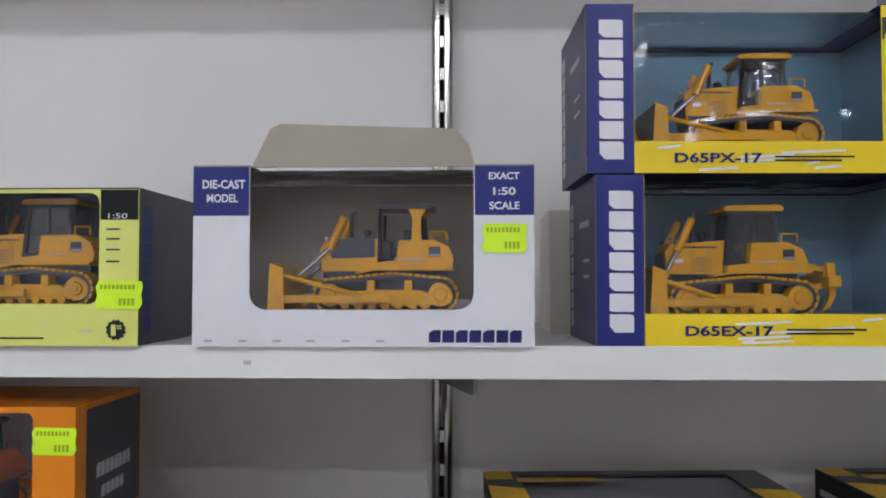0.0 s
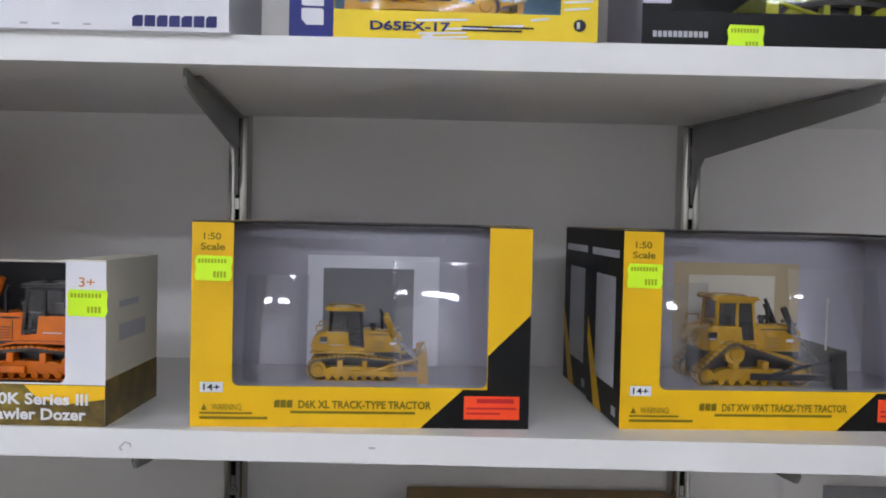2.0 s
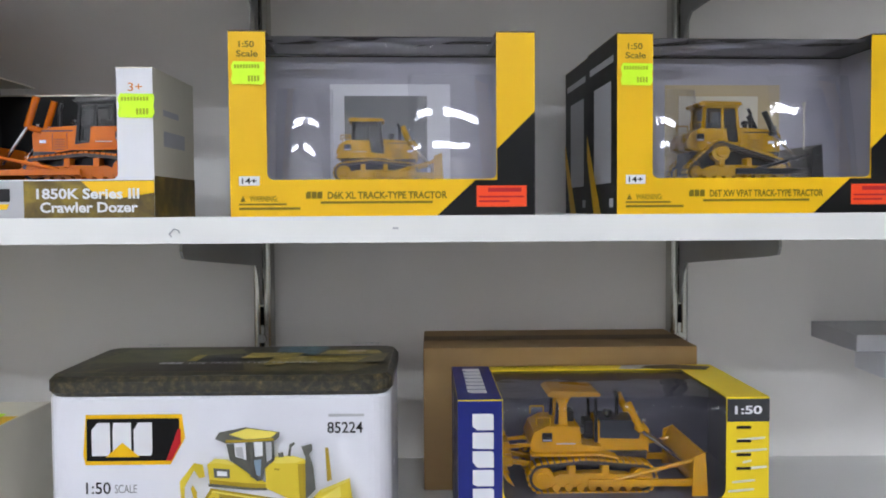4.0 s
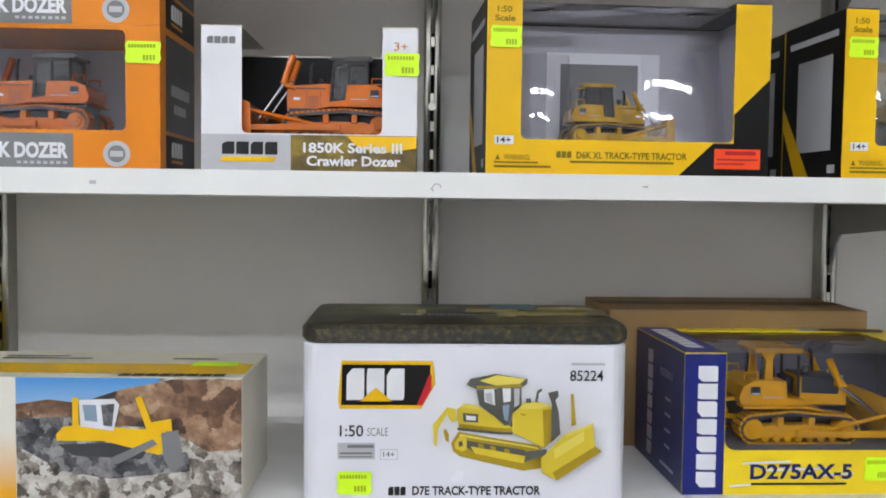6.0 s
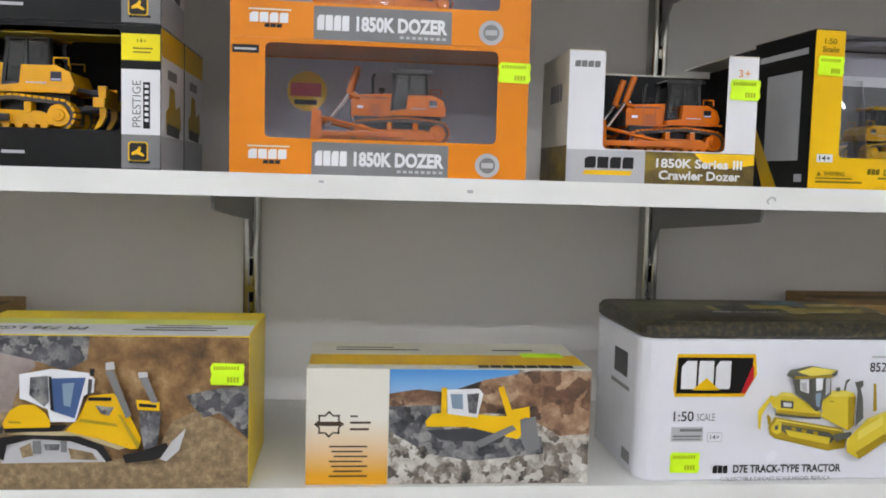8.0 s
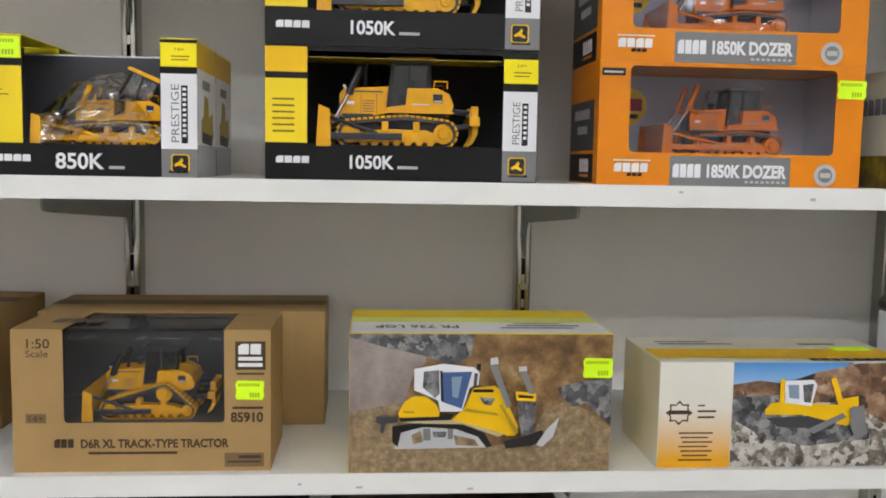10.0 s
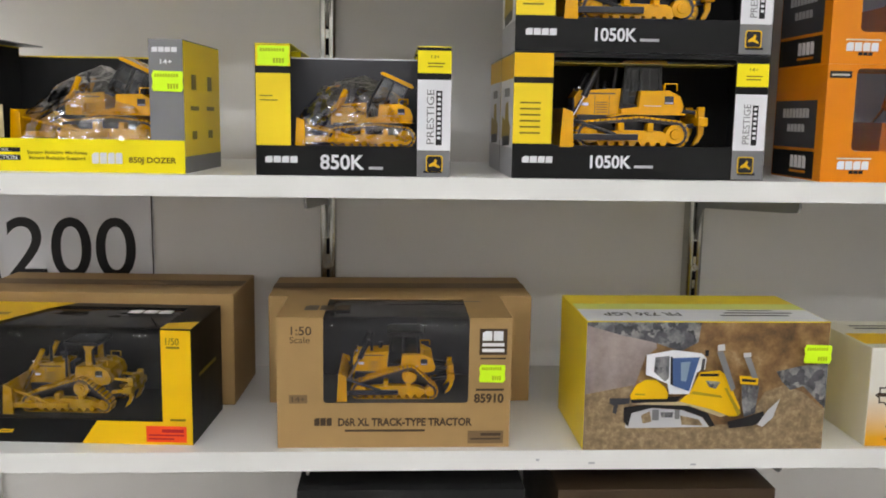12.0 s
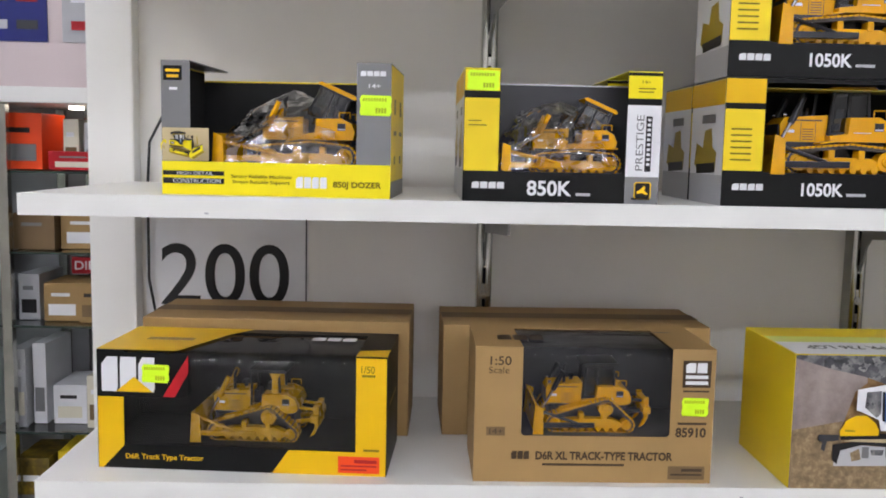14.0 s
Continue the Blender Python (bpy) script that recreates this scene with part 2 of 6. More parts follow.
def sheet(bm, loops, thick):
    """A flat sheet in x and z with holes (further loops), drawn out to y = thick."""
    edges = []
    for loop in loops:
        v = [bm.verts.new((x, 0, z)) for x, z in loop]
        edges += [bm.edges.new((v[i], v[(i + 1) % len(v)])) for i in range(len(v))]
    faces = [f for f in bmesh.ops.triangle_fill(bm, use_beauty=True, edges=edges)["geom"] if isinstance(f, bmesh.types.BMFace)]
    grown = bmesh.ops.extrude_face_region(bm, geom=faces)["geom"]
    bmesh.ops.translate(bm, verts=[g for g in grown if isinstance(g, bmesh.types.BMVert)], vec=(0, thick, 0))


def empty(name, m):
    ob = new(name)
    ob.empty_display_size = 0.05
    ob.matrix_basis = m
    return ob


LETTERS = {}


def lettering(text, bold):
    """The flat shape of some words: points and faces, and their bounds."""
    key = (text, bold)
    if key not in LETTERS:
        cu = bpy.data.curves.new("words", "FONT")
        cu.body, cu.offset, cu.resolution_u = text, bold, 8 if len(text) < 6 else 3
        ob = new("words", cu)
        bpy.context.view_layer.update()
        me = bpy.data.meshes.new_from_object(ob.evaluated_get(bpy.context.evaluated_depsgraph_get()))
        pts = [(v.co.x, v.co.y) for v in me.vertices]
        LETTERS[key] = (pts, [tuple(p.vertices) for p in me.polygons])
        bpy.data.objects.remove(ob)
        bpy.data.curves.remove(cu)
        bpy.data.meshes.remove(me)
    return LETTERS[key]


# ---- a carton, with its artwork laid out on a grid of its own ----
class Carton:
    """Local axes: x along the front, y into the shelf, z up. art = (left, top, right, bottom) of the artwork grid on the front."""

    def __init__(self, name, label, category, x, y, z, w, h, d, turn=0.0, art=(0, 0, 1, 1), group=""):
        self.w, self.h, self.d, self.art = w, h, d, art
        self.m = pose(x, y, z, 0, 0, turn)
        self.root = tagged(empty(name, self.m), label, category, group)

    def at(self, ax, ay):
        l, t, r, b = self.art
        return ((ax - l) / (r - l) * self.w, (b - ay) / (b - t) * self.h)

    def place(self, u, v, face, lift):
        if face == "front":
            return (u, -lift, v)
        if face == "left":
            return (-lift, u, v)
        if face == "right":
            return (self.w + lift, u, v)
        return (u, v, self.h + lift)

    def flat(self, name, loops, material, face="front", layer=1, label=""):
        made = []
        for loop in loops:
            bm = bmesh.new()
            bm.faces.new([bm.verts.new(self.place(u, v, face, 0.0003 * layer)) for u, v in loop])
            made.append(part(name, bm, material, self.root, label))
        return made

    def patch(self, pts, material, layer=1, name="printed_panel", label=""):
        return self.flat(name, [[self.at(*p) for p in pts]], material, "front", layer, label)

    def rect(self, x0, y0, x1, y1, material, layer=1, name="printed_panel", label=""):
        return self.patch([(x0, y1), (x1, y1), (x1, y0), (x0, y0)], material, layer, name, label)

    def bars(self, rects, material, layer=2, name="printed_line", face="front", label=""):
        loops = []
        for x0, y0, x1, y1 in rects:
            if face == "front":
                (a, b), (c, e) = self.at(x0, y1), self.at(x1, y0)
            else:
                a, b, c, e = x0, y0, x1, y1
            loops.append([(a, b), (c, b), (c, e), (a, e)])
        return self.flat(name, loops, material, face, layer, label)

    def words(self, text, x0, y0, x1, y1, material, layer=2, bold=0.0, face="front", up=False, name="printed_text", flip=False):
        """Words fitted into a rectangle; up: they read upwards."""
        pts, faces = lettering(text, bold)
        a0, a1 = min(p[0] for p in pts), max(p[0] for p in pts)
        b0, b1 = min(p[1] for p in pts), max(p[1] for p in pts)
        if face == "front":
            (l, b), (r, t) = self.at(x0, y1), self.at(x1, y0)
        else:
            l, b, r, t = x0, y0, x1, y1
        bm = bmesh.new()
        vs = []
        for px, py in pts:
            u, v = (px - a0) / (a1 - a0), (py - b0) / (b1 - b0)
            if flip:
                u, v = 1 - u, 1 - v
            if up:
                u, v = 1 - v, u
            if face == "left":
                u = 1 - u
            vs.append(bm.verts.new(self.place(l + u * (r - l), b + v * (t - b), face, 0.0003 * layer)))
        for f in faces:
            try:
                bm.faces.new([vs[i] for i in f])
            except ValueError:
                pass
        return part(name, bm, material, self.root)

    def mark(self, x0, y0, x1, y1, n, material, layer=2, up=False, face="front", name="brand_mark", slant=0.12):
        """A maker's mark as a row of plain blocks."""
        if face == "front":
            (l, b), (r, t) = self.at(x0, y1), self.at(x1, y0)
        else:
            l, b, r, t = x0, y0, x1, y1
        loops = []
        for i in range(n):
            a0, a1 = i / n, (i + 0.84) / n
            a1, cut = (i + 0.88) / n, (0.3, 0.05, 0.22, 0.12)[i % 4] / n
            shape = [(a0, 0), (a1 - cut * 0.3, 0), (a1, 0.12), (a1, 1), (a0 + cut, 1), (a0, 0.78)]
            loops.append([(l + (1 - v if up else u) * (r - l), b + (u if up else v) * (t - b)) for u, v in shape])
        return self.flat(name, loops, material, face, layer)

    def sticker(self, x0, y0, x1, y1, layer=5):
        dx, my = (x1 - x0) * 0.07, (y0 + y1) / 2
        pts = [(x0 + dx, y0), (x1 - dx * 0.3, y0 + 1), (x1, y0 + (y1 - y0) * 0.2), (x1 - dx * 0.4, my), (x1, y0 + (y1 - y0) * 0.8), (x1 - dx, y1), (x0 + dx * 0.5, y1 - 1), (x0, y0 + (y1 - y0) * 0.8), (x0 + dx * 0.5, my), (x0, y0 + (y1 - y0) * 0.2)]
        bm = bmesh.new()
        prism(bm, [self.at(*p) for p in pts], -0.0003 * layer - 0.0003, -0.0003 * layer)
        st = part("price_sticker", bm, "fluo", self.root, "fluorescent yellow-green price sticker")
        w, h = x1 - x0, y1 - y0
        row = [(x0 + w * (0.1 + 0.085 * i), y0 + h * 0.14, x0 + w * (0.155 + 0.085 * i), y0 + h * 0.3) for i in range(9)]
        low = [(x0 + w * (0.5 + 0.09 * i), y0 + h * 0.62, x0 + w * (0.56 + 0.09 * i), y0 + h * 0.86) for i in range(4)]
        for ink in self.bars(row + low, "inkfluo", layer + 2):
            ink.parent = st
        return st

    def solid(self, material, bevel=0.0012, name="carton_body"):
        return part(name, block(0, self.w, 0, self.d, 0, self.h, bevel=bevel), material, self.root)

    def windowed(self, win, r, front, side, inner, film="film", top=None, back=None, open_top=False, tops=None, back_cut=0.0, top_from=0.85):
        """A carton with a window (artwork x0, y0, x1, y1) in its front; where it reaches the top, the top is open or of film."""
        w, h, d, k = self.w, self.h, self.d, 0.0012
        (x0, z0), (x1, z1) = self.at(win[0], win[3]), self.at(win[2], win[1])
        self.floor = max(0.004, z0 - 0.002)
        bm = bmesh.new()
        notch = z1 >= h - 0.002
        if notch:
            prism(bm, [(0, 0), (w, 0), (w, h), (x1, h)] + arc(x1 - r, z0 + r, r, 0, -90)  + arc(x0 + r, z0 + r, r, -90, -180) + [(x0, h), (0, h)], 0, k)
        else:
            sheet(bm, [[(0, 0), (w, 0), (w, h), (0, h)], rounded(x0, z0, x1, z1, r)], k)
        part("front_panel", bm, front, self.root)
        for n, a in (("left", 0), ("right", w - k)):
            part("side_panel", block(a, a + k, k, d, 0, h), side, self.root)
        part("bottom_panel", block(k, w - k, k, d - k, 0, k), side, self.root)
        part("back_panel", block(k, w - k, d - k, d, 0, h * (1 - back_cut)), side, self.root)
        i = 0.002
        for dims in ((i, w - i, d - 0.004, d - 0.003, i, h * (1 - back_cut) - i), (i + 0.0012, w - i - 0.0012, 0.007, d - 0.0045, i, self.floor),
                     (i, i + 0.001, 0.004, d - 0.004, i, h - i), (w - i - 0.001, w - i, 0.004, d - 0.004, i, h - i)):
            part("inner_card", block(*dims), inner, self.root)
        if notch:
            for a, b in ((0, x0), (x1, w)):
                part("top_panel", block(a, b, 0, d, h, h + k), tops or front, self.root)
            if not open_top:
                part("top_panel", block(x0, x1, d * top_from, d, h, h + k), tops or front, self.root)
        else:
            part("top_panel", block(0, w, 0, d, h, h + k), top or side, self.root)
        if film:
            bm = bmesh.new()
            nx, nz = 14, 8
            grid = []
            for j in range(nz + 1):
                row = []
                for q in range(nx + 1):
                    u, v = q / nx, j / nz
                    sag = 0.005 * math.sin(math.pi * u) * math.sin(math.pi * min(1, v * 1.05)) + 0.003 * noise.noise(Vector((u * 3 + w * 90, v * 3, h * 70)))
                    row.append(bm.verts.new((x0 - 0.004 + u * (x1 - x0 + 0.008), k + 0.0012 + abs(sag) * 0.7, z0 - 0.004 + v * (min(z1, h) - z0 + 0.003))))
                grid.append(row)
            for j in range(nz):
                for q in range(nx):
                    bm.faces.new((grid[j][q], grid[j][q + 1], grid[j + 1][q + 1], grid[j + 1][q]))
            if notch and not open_top and top_from > 0.1:
                last = grid[-1]
                for v in last:
                    v.co.z = h - 0.014
                for a in (22, 45, 68, 90):
                    row = [bm.verts.new((v.co.x, v.co.y + 0.014 * (1 - math.cos(radians(a))), h - 0.014 + 0.013 * math.sin(radians(a)))) for v in grid[-1]]
                    for q in range(nx):
                        bm.faces.new((last[q], last[q + 1], row[q + 1], row[q]))
                    last = row
                back_row = [bm.verts.new((v.co.x, d * top_from + 0.004, h - 0.0008)) for v in last]
                for q in range(nx):
                    bm.faces.new((last[q], last[q + 1], back_row[q + 1], back_row[q]))
            fo = part("window_film", bm, film, self.root, "clear glossy plastic window", smooth=True)
            fo.visible_shadow = False
        return (x0, z0, x1, z1)

    def world(self, x, y):
        """A place on the raised floor of the carton."""
        return self.m @ Vector((x, y, self.floor))


# ---- a diecast bulldozer, blade towards +x, standing on z = 0 ----
def hull(points):
    pts = sorted(set((round(x, 6), round(z, 6)) for x, z in points))
    def half(seq):
        out = []
        for p in seq:
            while len(out) > 1 and (out[-1][0] - out[-2][0]) * (p[1] - out[-2][1]) - (out[-1][1] - out[-2][1]) * (p[0] - out[-2][0]) <= 0:
                out.pop()
            out.append(p)
        return out
    return half(pts)[:-1] + half(pts[::-1])[:-1]


def track_shape(high):
    c = [(0.385, 0.112, 0.112), (-0.385, 0.118, 0.115), (-0.06, 0.165, 0.1)]
    if high:
        c = [(0.4, 0.1, 0.1), (-0.41, 0.085, 0.085), (-0.17, 0.27, 0.11)]
    return hull([p for x, z, r in c for p in arc(x, z, r, 0, 360, 20)])


def bulldozer(label, L, m, body="paint_yellow", tracks="paint_yellow", dark="paint_black", cab="glazed", high=False, ripper=True, mast=False, blade_up=0.0, glass="cabglass", arms=None, group="", canopy=None, reach=0.64, blade=None, tilt=0.0, hood_top=None, pole=False, frame_paint=None):
    """L runs from the blade to the rear; inside, one unit is the length of the tracks."""
    root = tagged(empty("toy_bulldozer", m), label, "toy bulldozer", group)
    rear = 0.72 if ripper else 0.5
    T = L / (reach + rear)
    S = Matrix.Scale(T, 4) @ Matrix.Translation(((rear - reach) / 2, 0, 0))
    lean = Matrix.Translation((-0.3, 0, 0.36)) @ Matrix.Rotation(radians(-tilt), 4, "Y") @ Matrix.Translation((0.3, 0, -0.36))

    def add(name, bm, material, lab="", parent=root, smooth=False, leaning=False):
        bmesh.ops.transform(bm, matrix=S @ lean if leaning and tilt else S, verts=bm.verts)
        return part(name, bm, material, parent, lab, smooth)

    def soften(bm, r):
        bmesh.ops.bevel(bm, geom=[e for e in bm.edges if len(e.link_faces) == 2 and e.calc_face_angle(0) > 0.35], offset=r, segments=2, affect="EDGES", profile=0.6)
        return bm

    outline = track_shape(high)
    n = len(outline)
    length = sum(math.dist(outline[i], outline[(i + 1) % n]) for i in range(n))
    for side in (-1, 1):
        y0, y1 = (side * 0.2, side * 0.335)
        bm = bmesh.new()
        inner = [(x * 0.93, 0.03 + (z - 0.03) * 0.84) for x, z in outline]
        rings = [[bm.verts.new((x, y, z)) for x, z in pts] for pts in (outline, inner) for y in (y0, y1)]
        for i in range(n):
            j = (i + 1) % n
            a, b, c, e = rings
            bm.faces.new((a[i], a[j], b[j], b[i]))
            bm.faces.new((c[i], e[i], e[j], c[j]))
            bm.faces.new((a[i], c[i], c[j], a[j]))
            bm.faces.new((b[i], b[j], e[j], e[i]))
        add("track_chain", bm, "rubber")
        bm = bmesh.new()
        count, at_i, run = 46, 0, 0.0
        step = length / count
        for q in range(count):
            goal = q * step
            while run + math.dist(outline[at_i], outline[(at_i + 1) % n]) < goal:
                run += math.dist(outline[at_i], outline[(at_i + 1) % n])
                at_i = (at_i + 1) % n
            p, o = Vector((outline[at_i][0], 0, outline[at_i][1])), Vector((outline[(at_i + 1) % n][0], 0, outline[(at_i + 1) % n][1]))
            along = (o - p).normalized()
            c = p + along * (goal - run)
            turn = Matrix((along, Vector((0, 1, 0)), along.cross(Vector((0, 1, 0))))).transposed().to_4x4()
            bmesh.ops.create_cube(bm, size=1.0, matrix=Matrix.Translation((c.x, (y0 + y1) / 2, c.z)) @ turn @ Matrix.Diagonal((step * 0.72, 0.15, 0.018, 1)))
        add("track_belt", bm, tracks)
        bm = bmesh.new()
        prism(bm, [(-0.34, 0.045), (0.34, 0.045), (0.36, 0.09), (0.28, 0.135), (0.05, 0.15), (-0.25, 0.145), (-0.36, 0.1)], side * 0.22, side * 0.325)
        add("track_frame", soften(bm, 0.008), tracks)
        for i in range(7):
            bm = bmesh.new()
            rod(bm, (-0.28 + i * 0.093, side * 0.24, 0.042), (-0.28 + i * 0.093, side * 0.335, 0.042), 0.03, 12)
            add("road_wheel", bm, tracks)
        for x in (-0.16, 0.1):
            bm = bmesh.new()
            slab(bm, x - 0.028, x + 0.028, min(side * 0.22, side * 0.34), max(side * 0.22, side * 0.34), 0.13, 0.215, bevel=0.01)
            add("carrier_roller", bm, body)
        wheels = [(0.4, 0.1, 0.07), (-0.41, 0.085, 0.06), (-0.17, 0.27, 0.085)] if high else [(0.385, 0.112, 0.08), (-0.385, 0.118, 0.085)]
        for x, z, r in wheels:
            bm = bmesh.new()
            rod(bm, (x, side * 0.23, z), (x, side * 0.335, z), r, 18)
            rod(bm, (x, side * 0.32, z), (x, side * 0.352, z), r * 0.62, 14, r * 0.5)
            rod(bm, (x, side * 0.34, z), (x, side * 0.362, z), r * 0.22, 10)
            add("sprocket" if x < 0 else "idler_wheel", bm, body)
        bm = bmesh.new()
        beam(bm, (-0.04, side * 0.372, 0.09), (reach - 0.04, side * 0.372, 0.085), 0.035, 0.055)
        add("push_arm", soften(bm, 0.006), arms or body)
        bm = bmesh.new()
        rod(bm, (0.16, side * 0.372, 0.11), (reach - 0.05, side * 0.34, 0.25), 0.017, 8)
        add("brace", bm, arms or body)
        bm = bmesh.new()
        if high:
            prism(bm, [(0.04, 0.3), (0.34, 0.235), (0.34, 0.25), (0.04, 0.325)], side * 0.16, side * 0.33)
        else:
            prism(bm, [(-0.47, 0.285), (0.06, 0.285), (0.2, 0.26), (0.2, 0.272), (0.06, 0.302), (-0.47, 0.302)], side * 0.17, side * 0.33)
        add("fender", bm, body)
    bm = bmesh.new()
    prism(bm, [(-0.42, 0.06), (0.42, 0.06), (0.46, 0.28), (-0.42, 0.28)], -0.19, 0.19)
    add("chassis", bm, dark)
    bm = bmesh.new()
    prism(bm, [(0.07, 0.26), (0.475, 0.255), (0.485, 0.44), (0.445, 0.492), (0.07, 0.515)], -0.15, 0.15)
    add("hood", soften(bm, 0.016), body)
    if hood_top:
        bm = bmesh.new()
        prism(bm, [(0.09, 0.38), (0.4, 0.37), (0.43, 0.5), (0.4, 0.51), (0.09, 0.528)], -0.156, 0.156)
        add("hood_cover", soften(bm, 0.012), hood_top)
    else:
        for sgn in (-1, 1):
            bm = bmesh.new()
            a, b = sorted((sgn * 0.149, sgn * 0.1525))
            slab(bm, 0.12, 0.4, a, b, 0.462, 0.474)
            slab(bm, 0.3, 0.304, a, b, 0.29, 0.45)
            slab(bm, 0.17, 0.174, a, b, 0.29, 0.45)
            for i in range(5):
                slab(bm, 0.19, 0.285, a, b, 0.3 + i * 0.022, 0.307 + i * 0.022)
            tagged(add("panel_lines", bm, dark), "fine dark vent slits and panel gaps", kind="stuff")
        bm = bmesh.new()
        slab(bm, 0.36, 0.42, -0.1535, 0.1535, 0.36, 0.385)
        add("hood_decal", bm, "white")
    bm = bmesh.new()
    slab(bm, 0.478, 0.492, -0.12, 0.12, 0.28, 0.43)
    add("grille", bm, dark)
    for y in (-0.12, 0.12):
        bm = bmesh.new()
        rod(bm, (0.43, y, 0.515), (0.455, y, 0.515), 0.016, 10)
        add("headlight", bm, "chrome")
        bm = bmesh.new()
        for a, b in (((-0.42, 0.5), (-0.42, 0.56)), ((-0.42, 0.56), (-0.31, 0.56)), ((-0.31, 0.56), (-0.31, 0.5))):
            rod(bm, (a[0], y * 1.7, a[1]), (b[0], y * 1.7, b[1]), 0.006, 6)
        add("handrail", bm, body)
    bm = bmesh.new()
    prism(bm, [(-0.4, 0.29), (0.08, 0.29), (0.085, 0.335), (-0.07, 0.355), (-0.085, 0.495), (-0.34, 0.5), (-0.44, 0.45), (-0.475, 0.36), (-0.46, 0.31)], -0.25, 0.25)
    add("rear_body", soften(bm, 0.016), body)
    bm = bmesh.new()
    slab(bm, -0.38, -0.3, -0.2535, 0.2535, 0.38, 0.45)
    add("side_decal", bm, dark)
    bm = bmesh.new()
    slab(bm, -0.375, -0.305, -0.2545, 0.2545, 0.385, 0.398)
    slab(bm, -0.27, -0.12, -0.2545, 0.2545, 0.36, 0.367)
    add("side_stripe", bm, "lgrey")
    bm = bmesh.new()
    rod(bm, (0.27, 0.06, 0.49), (0.27, 0.06, 0.68), 0.017, 10)
    rod(bm, (0.27, 0.06, 0.67), (0.245, 0.06, 0.72), 0.016, 10)
    add("exhaust_pipe", bm, dark)
    bm = bmesh.new()
    rod(bm, (0.17, -0.05, 0.5), (0.17, -0.05, 0.555), 0.022, 10)
    rod(bm, (0.17, -0.05, 0.55), (0.17, -0.05, 0.585), 0.042, 14, 0.03)
    add("air_cleaner", bm, dark)
    pillar = frame_paint or dark
    if cab == "glazed":
        for y in (-0.18, 0.18):
            for x, xt, w in ((-0.29, -0.27, 0.026), (-0.1, -0.1, 0.022), (0.075, 0.035, 0.022)):
                bm = bmesh.new()
                beam(bm, (x, y, 0.34), (xt, y * 0.94, 0.725), w, 0.024)
                add("cab_pillar", bm, pillar, leaning=True)
            for z in (0.36, 0.71):
                bm = bmesh.new()
                slab(bm, -0.29, 0.06, y * (1 if z < 0.5 else 0.945) - 0.009, y * (1 if z < 0.5 else 0.945) + 0.009, z - 0.013, z + 0.013)
                add("cab_rail", bm, pillar, leaning=True)
        bm = bmesh.new()
        prism(bm, [(-0.283, 0.35), (0.068, 0.35), (0.03, 0.72), (-0.265, 0.72)], -0.17, 0.17)
        go = add("cab_glass", bm, glass, leaning=True)
        go.visible_shadow = False
    else:
        for y in (-0.17, 0.17):
            bm = bmesh.new()
            prism(bm, [(-0.24, 0.44), (-0.17, 0.44), (-0.18, 0.66), (-0.14, 0.735), (-0.29, 0.735), (-0.24, 0.66)], y - 0.025, y + 0.025)
            add("rollover_post", soften(bm, 0.006), body)
            for x in (-0.27, 0.06):
                bm = bmesh.new()
                rod(bm, (x, y * 0.95, 0.35), (x * 0.9, y * 0.95, 0.7), 0.014, 8)
                add("cab_post", bm, dark)
    bm = bmesh.new()
    slab(bm, -0.16, -0.1, -0.07, 0.07, 0.4, 0.58, bevel=0.015)
    add("seat_back", bm, dark, leaning=True)
    bm = bmesh.new()
    slab(bm, -0.1, 0.0, -0.07, 0.07, 0.39, 0.45, bevel=0.015)
    add("seat", bm, dark, leaning=True)
    bm = bmesh.new()
    slab(bm, -0.02, 0.05, -0.09, 0.09, 0.36, 0.5, bevel=0.01)
    add("dashboard", bm, dark, leaning=True)
    bm = bmesh.new()
    prism(bm, [(-0.32, 0.72), (0.075, 0.72), (0.09, 0.735), (0.06, 0.757), (-0.3, 0.765), (-0.335, 0.742)], -0.2, 0.2)
    add("cab_roof", soften(bm, 0.008), canopy or (dark if cab == "glazed" and high else body), leaning=True)
    bm = bmesh.new()
    face = [(reach - 0.07 * math.sin(math.pi * i / 8), blade_up + 0.33 * i / 8) for i in range(9)]
    prism(bm, face + [(x - 0.025, z) for x, z in face[::-1]], -0.43, 0.43)
    add("blade", bm, blade or body)
    for y in (-0.436, 0.436):
        bm = bmesh.new()
        prism(bm, [(reach - 0.1, blade_up), (reach + 0.02, blade_up), (reach, blade_up + 0.335), (reach - 0.09, blade_up + 0.3)], y - 0.008, y + 0.008)
        add("blade_end", bm, blade or body)
    if pole:
        bm = bmesh.new()
        rod(bm, (reach - 0.06, -0.2, 0.3), (reach - 0.06, -0.2, 0.72), 0.008, 6)
        rod(bm, (reach - 0.06, -0.2, 0.72), (reach - 0.06, -0.2, 0.75), 0.018, 8)
        add("blade_mast", bm, "cream")
    for y in (-0.185, 0.185):
        bm, br = bmesh.new(), bmesh.new()
        if mast:
            rod(bm, (0.51, y, 0.5), (0.42, y, 0.77), 0.032, 12)
            rod(bm, (0.5, y, 0.5), (0.4, y * 0.8, 0.47), 0.025, 8)
            rod(br, (0.51, y, 0.5), (reach - 0.12, y, 0.17), 0.017, 10)
        else:
            rod(bm, (0.41, y, 0.44), (0.305, y, 0.665), 0.029, 12)
            rod(bm, (0.39, y, 0.47), (0.38, y * 0.7, 0.45), 0.024, 8)
            rod(br, (0.41, y, 0.44), (reach - 0.1, y, 0.2), 0.016, 10)
        add("lift_cylinder", bm, arms or body)
        add("piston_rod", br, "chrome")
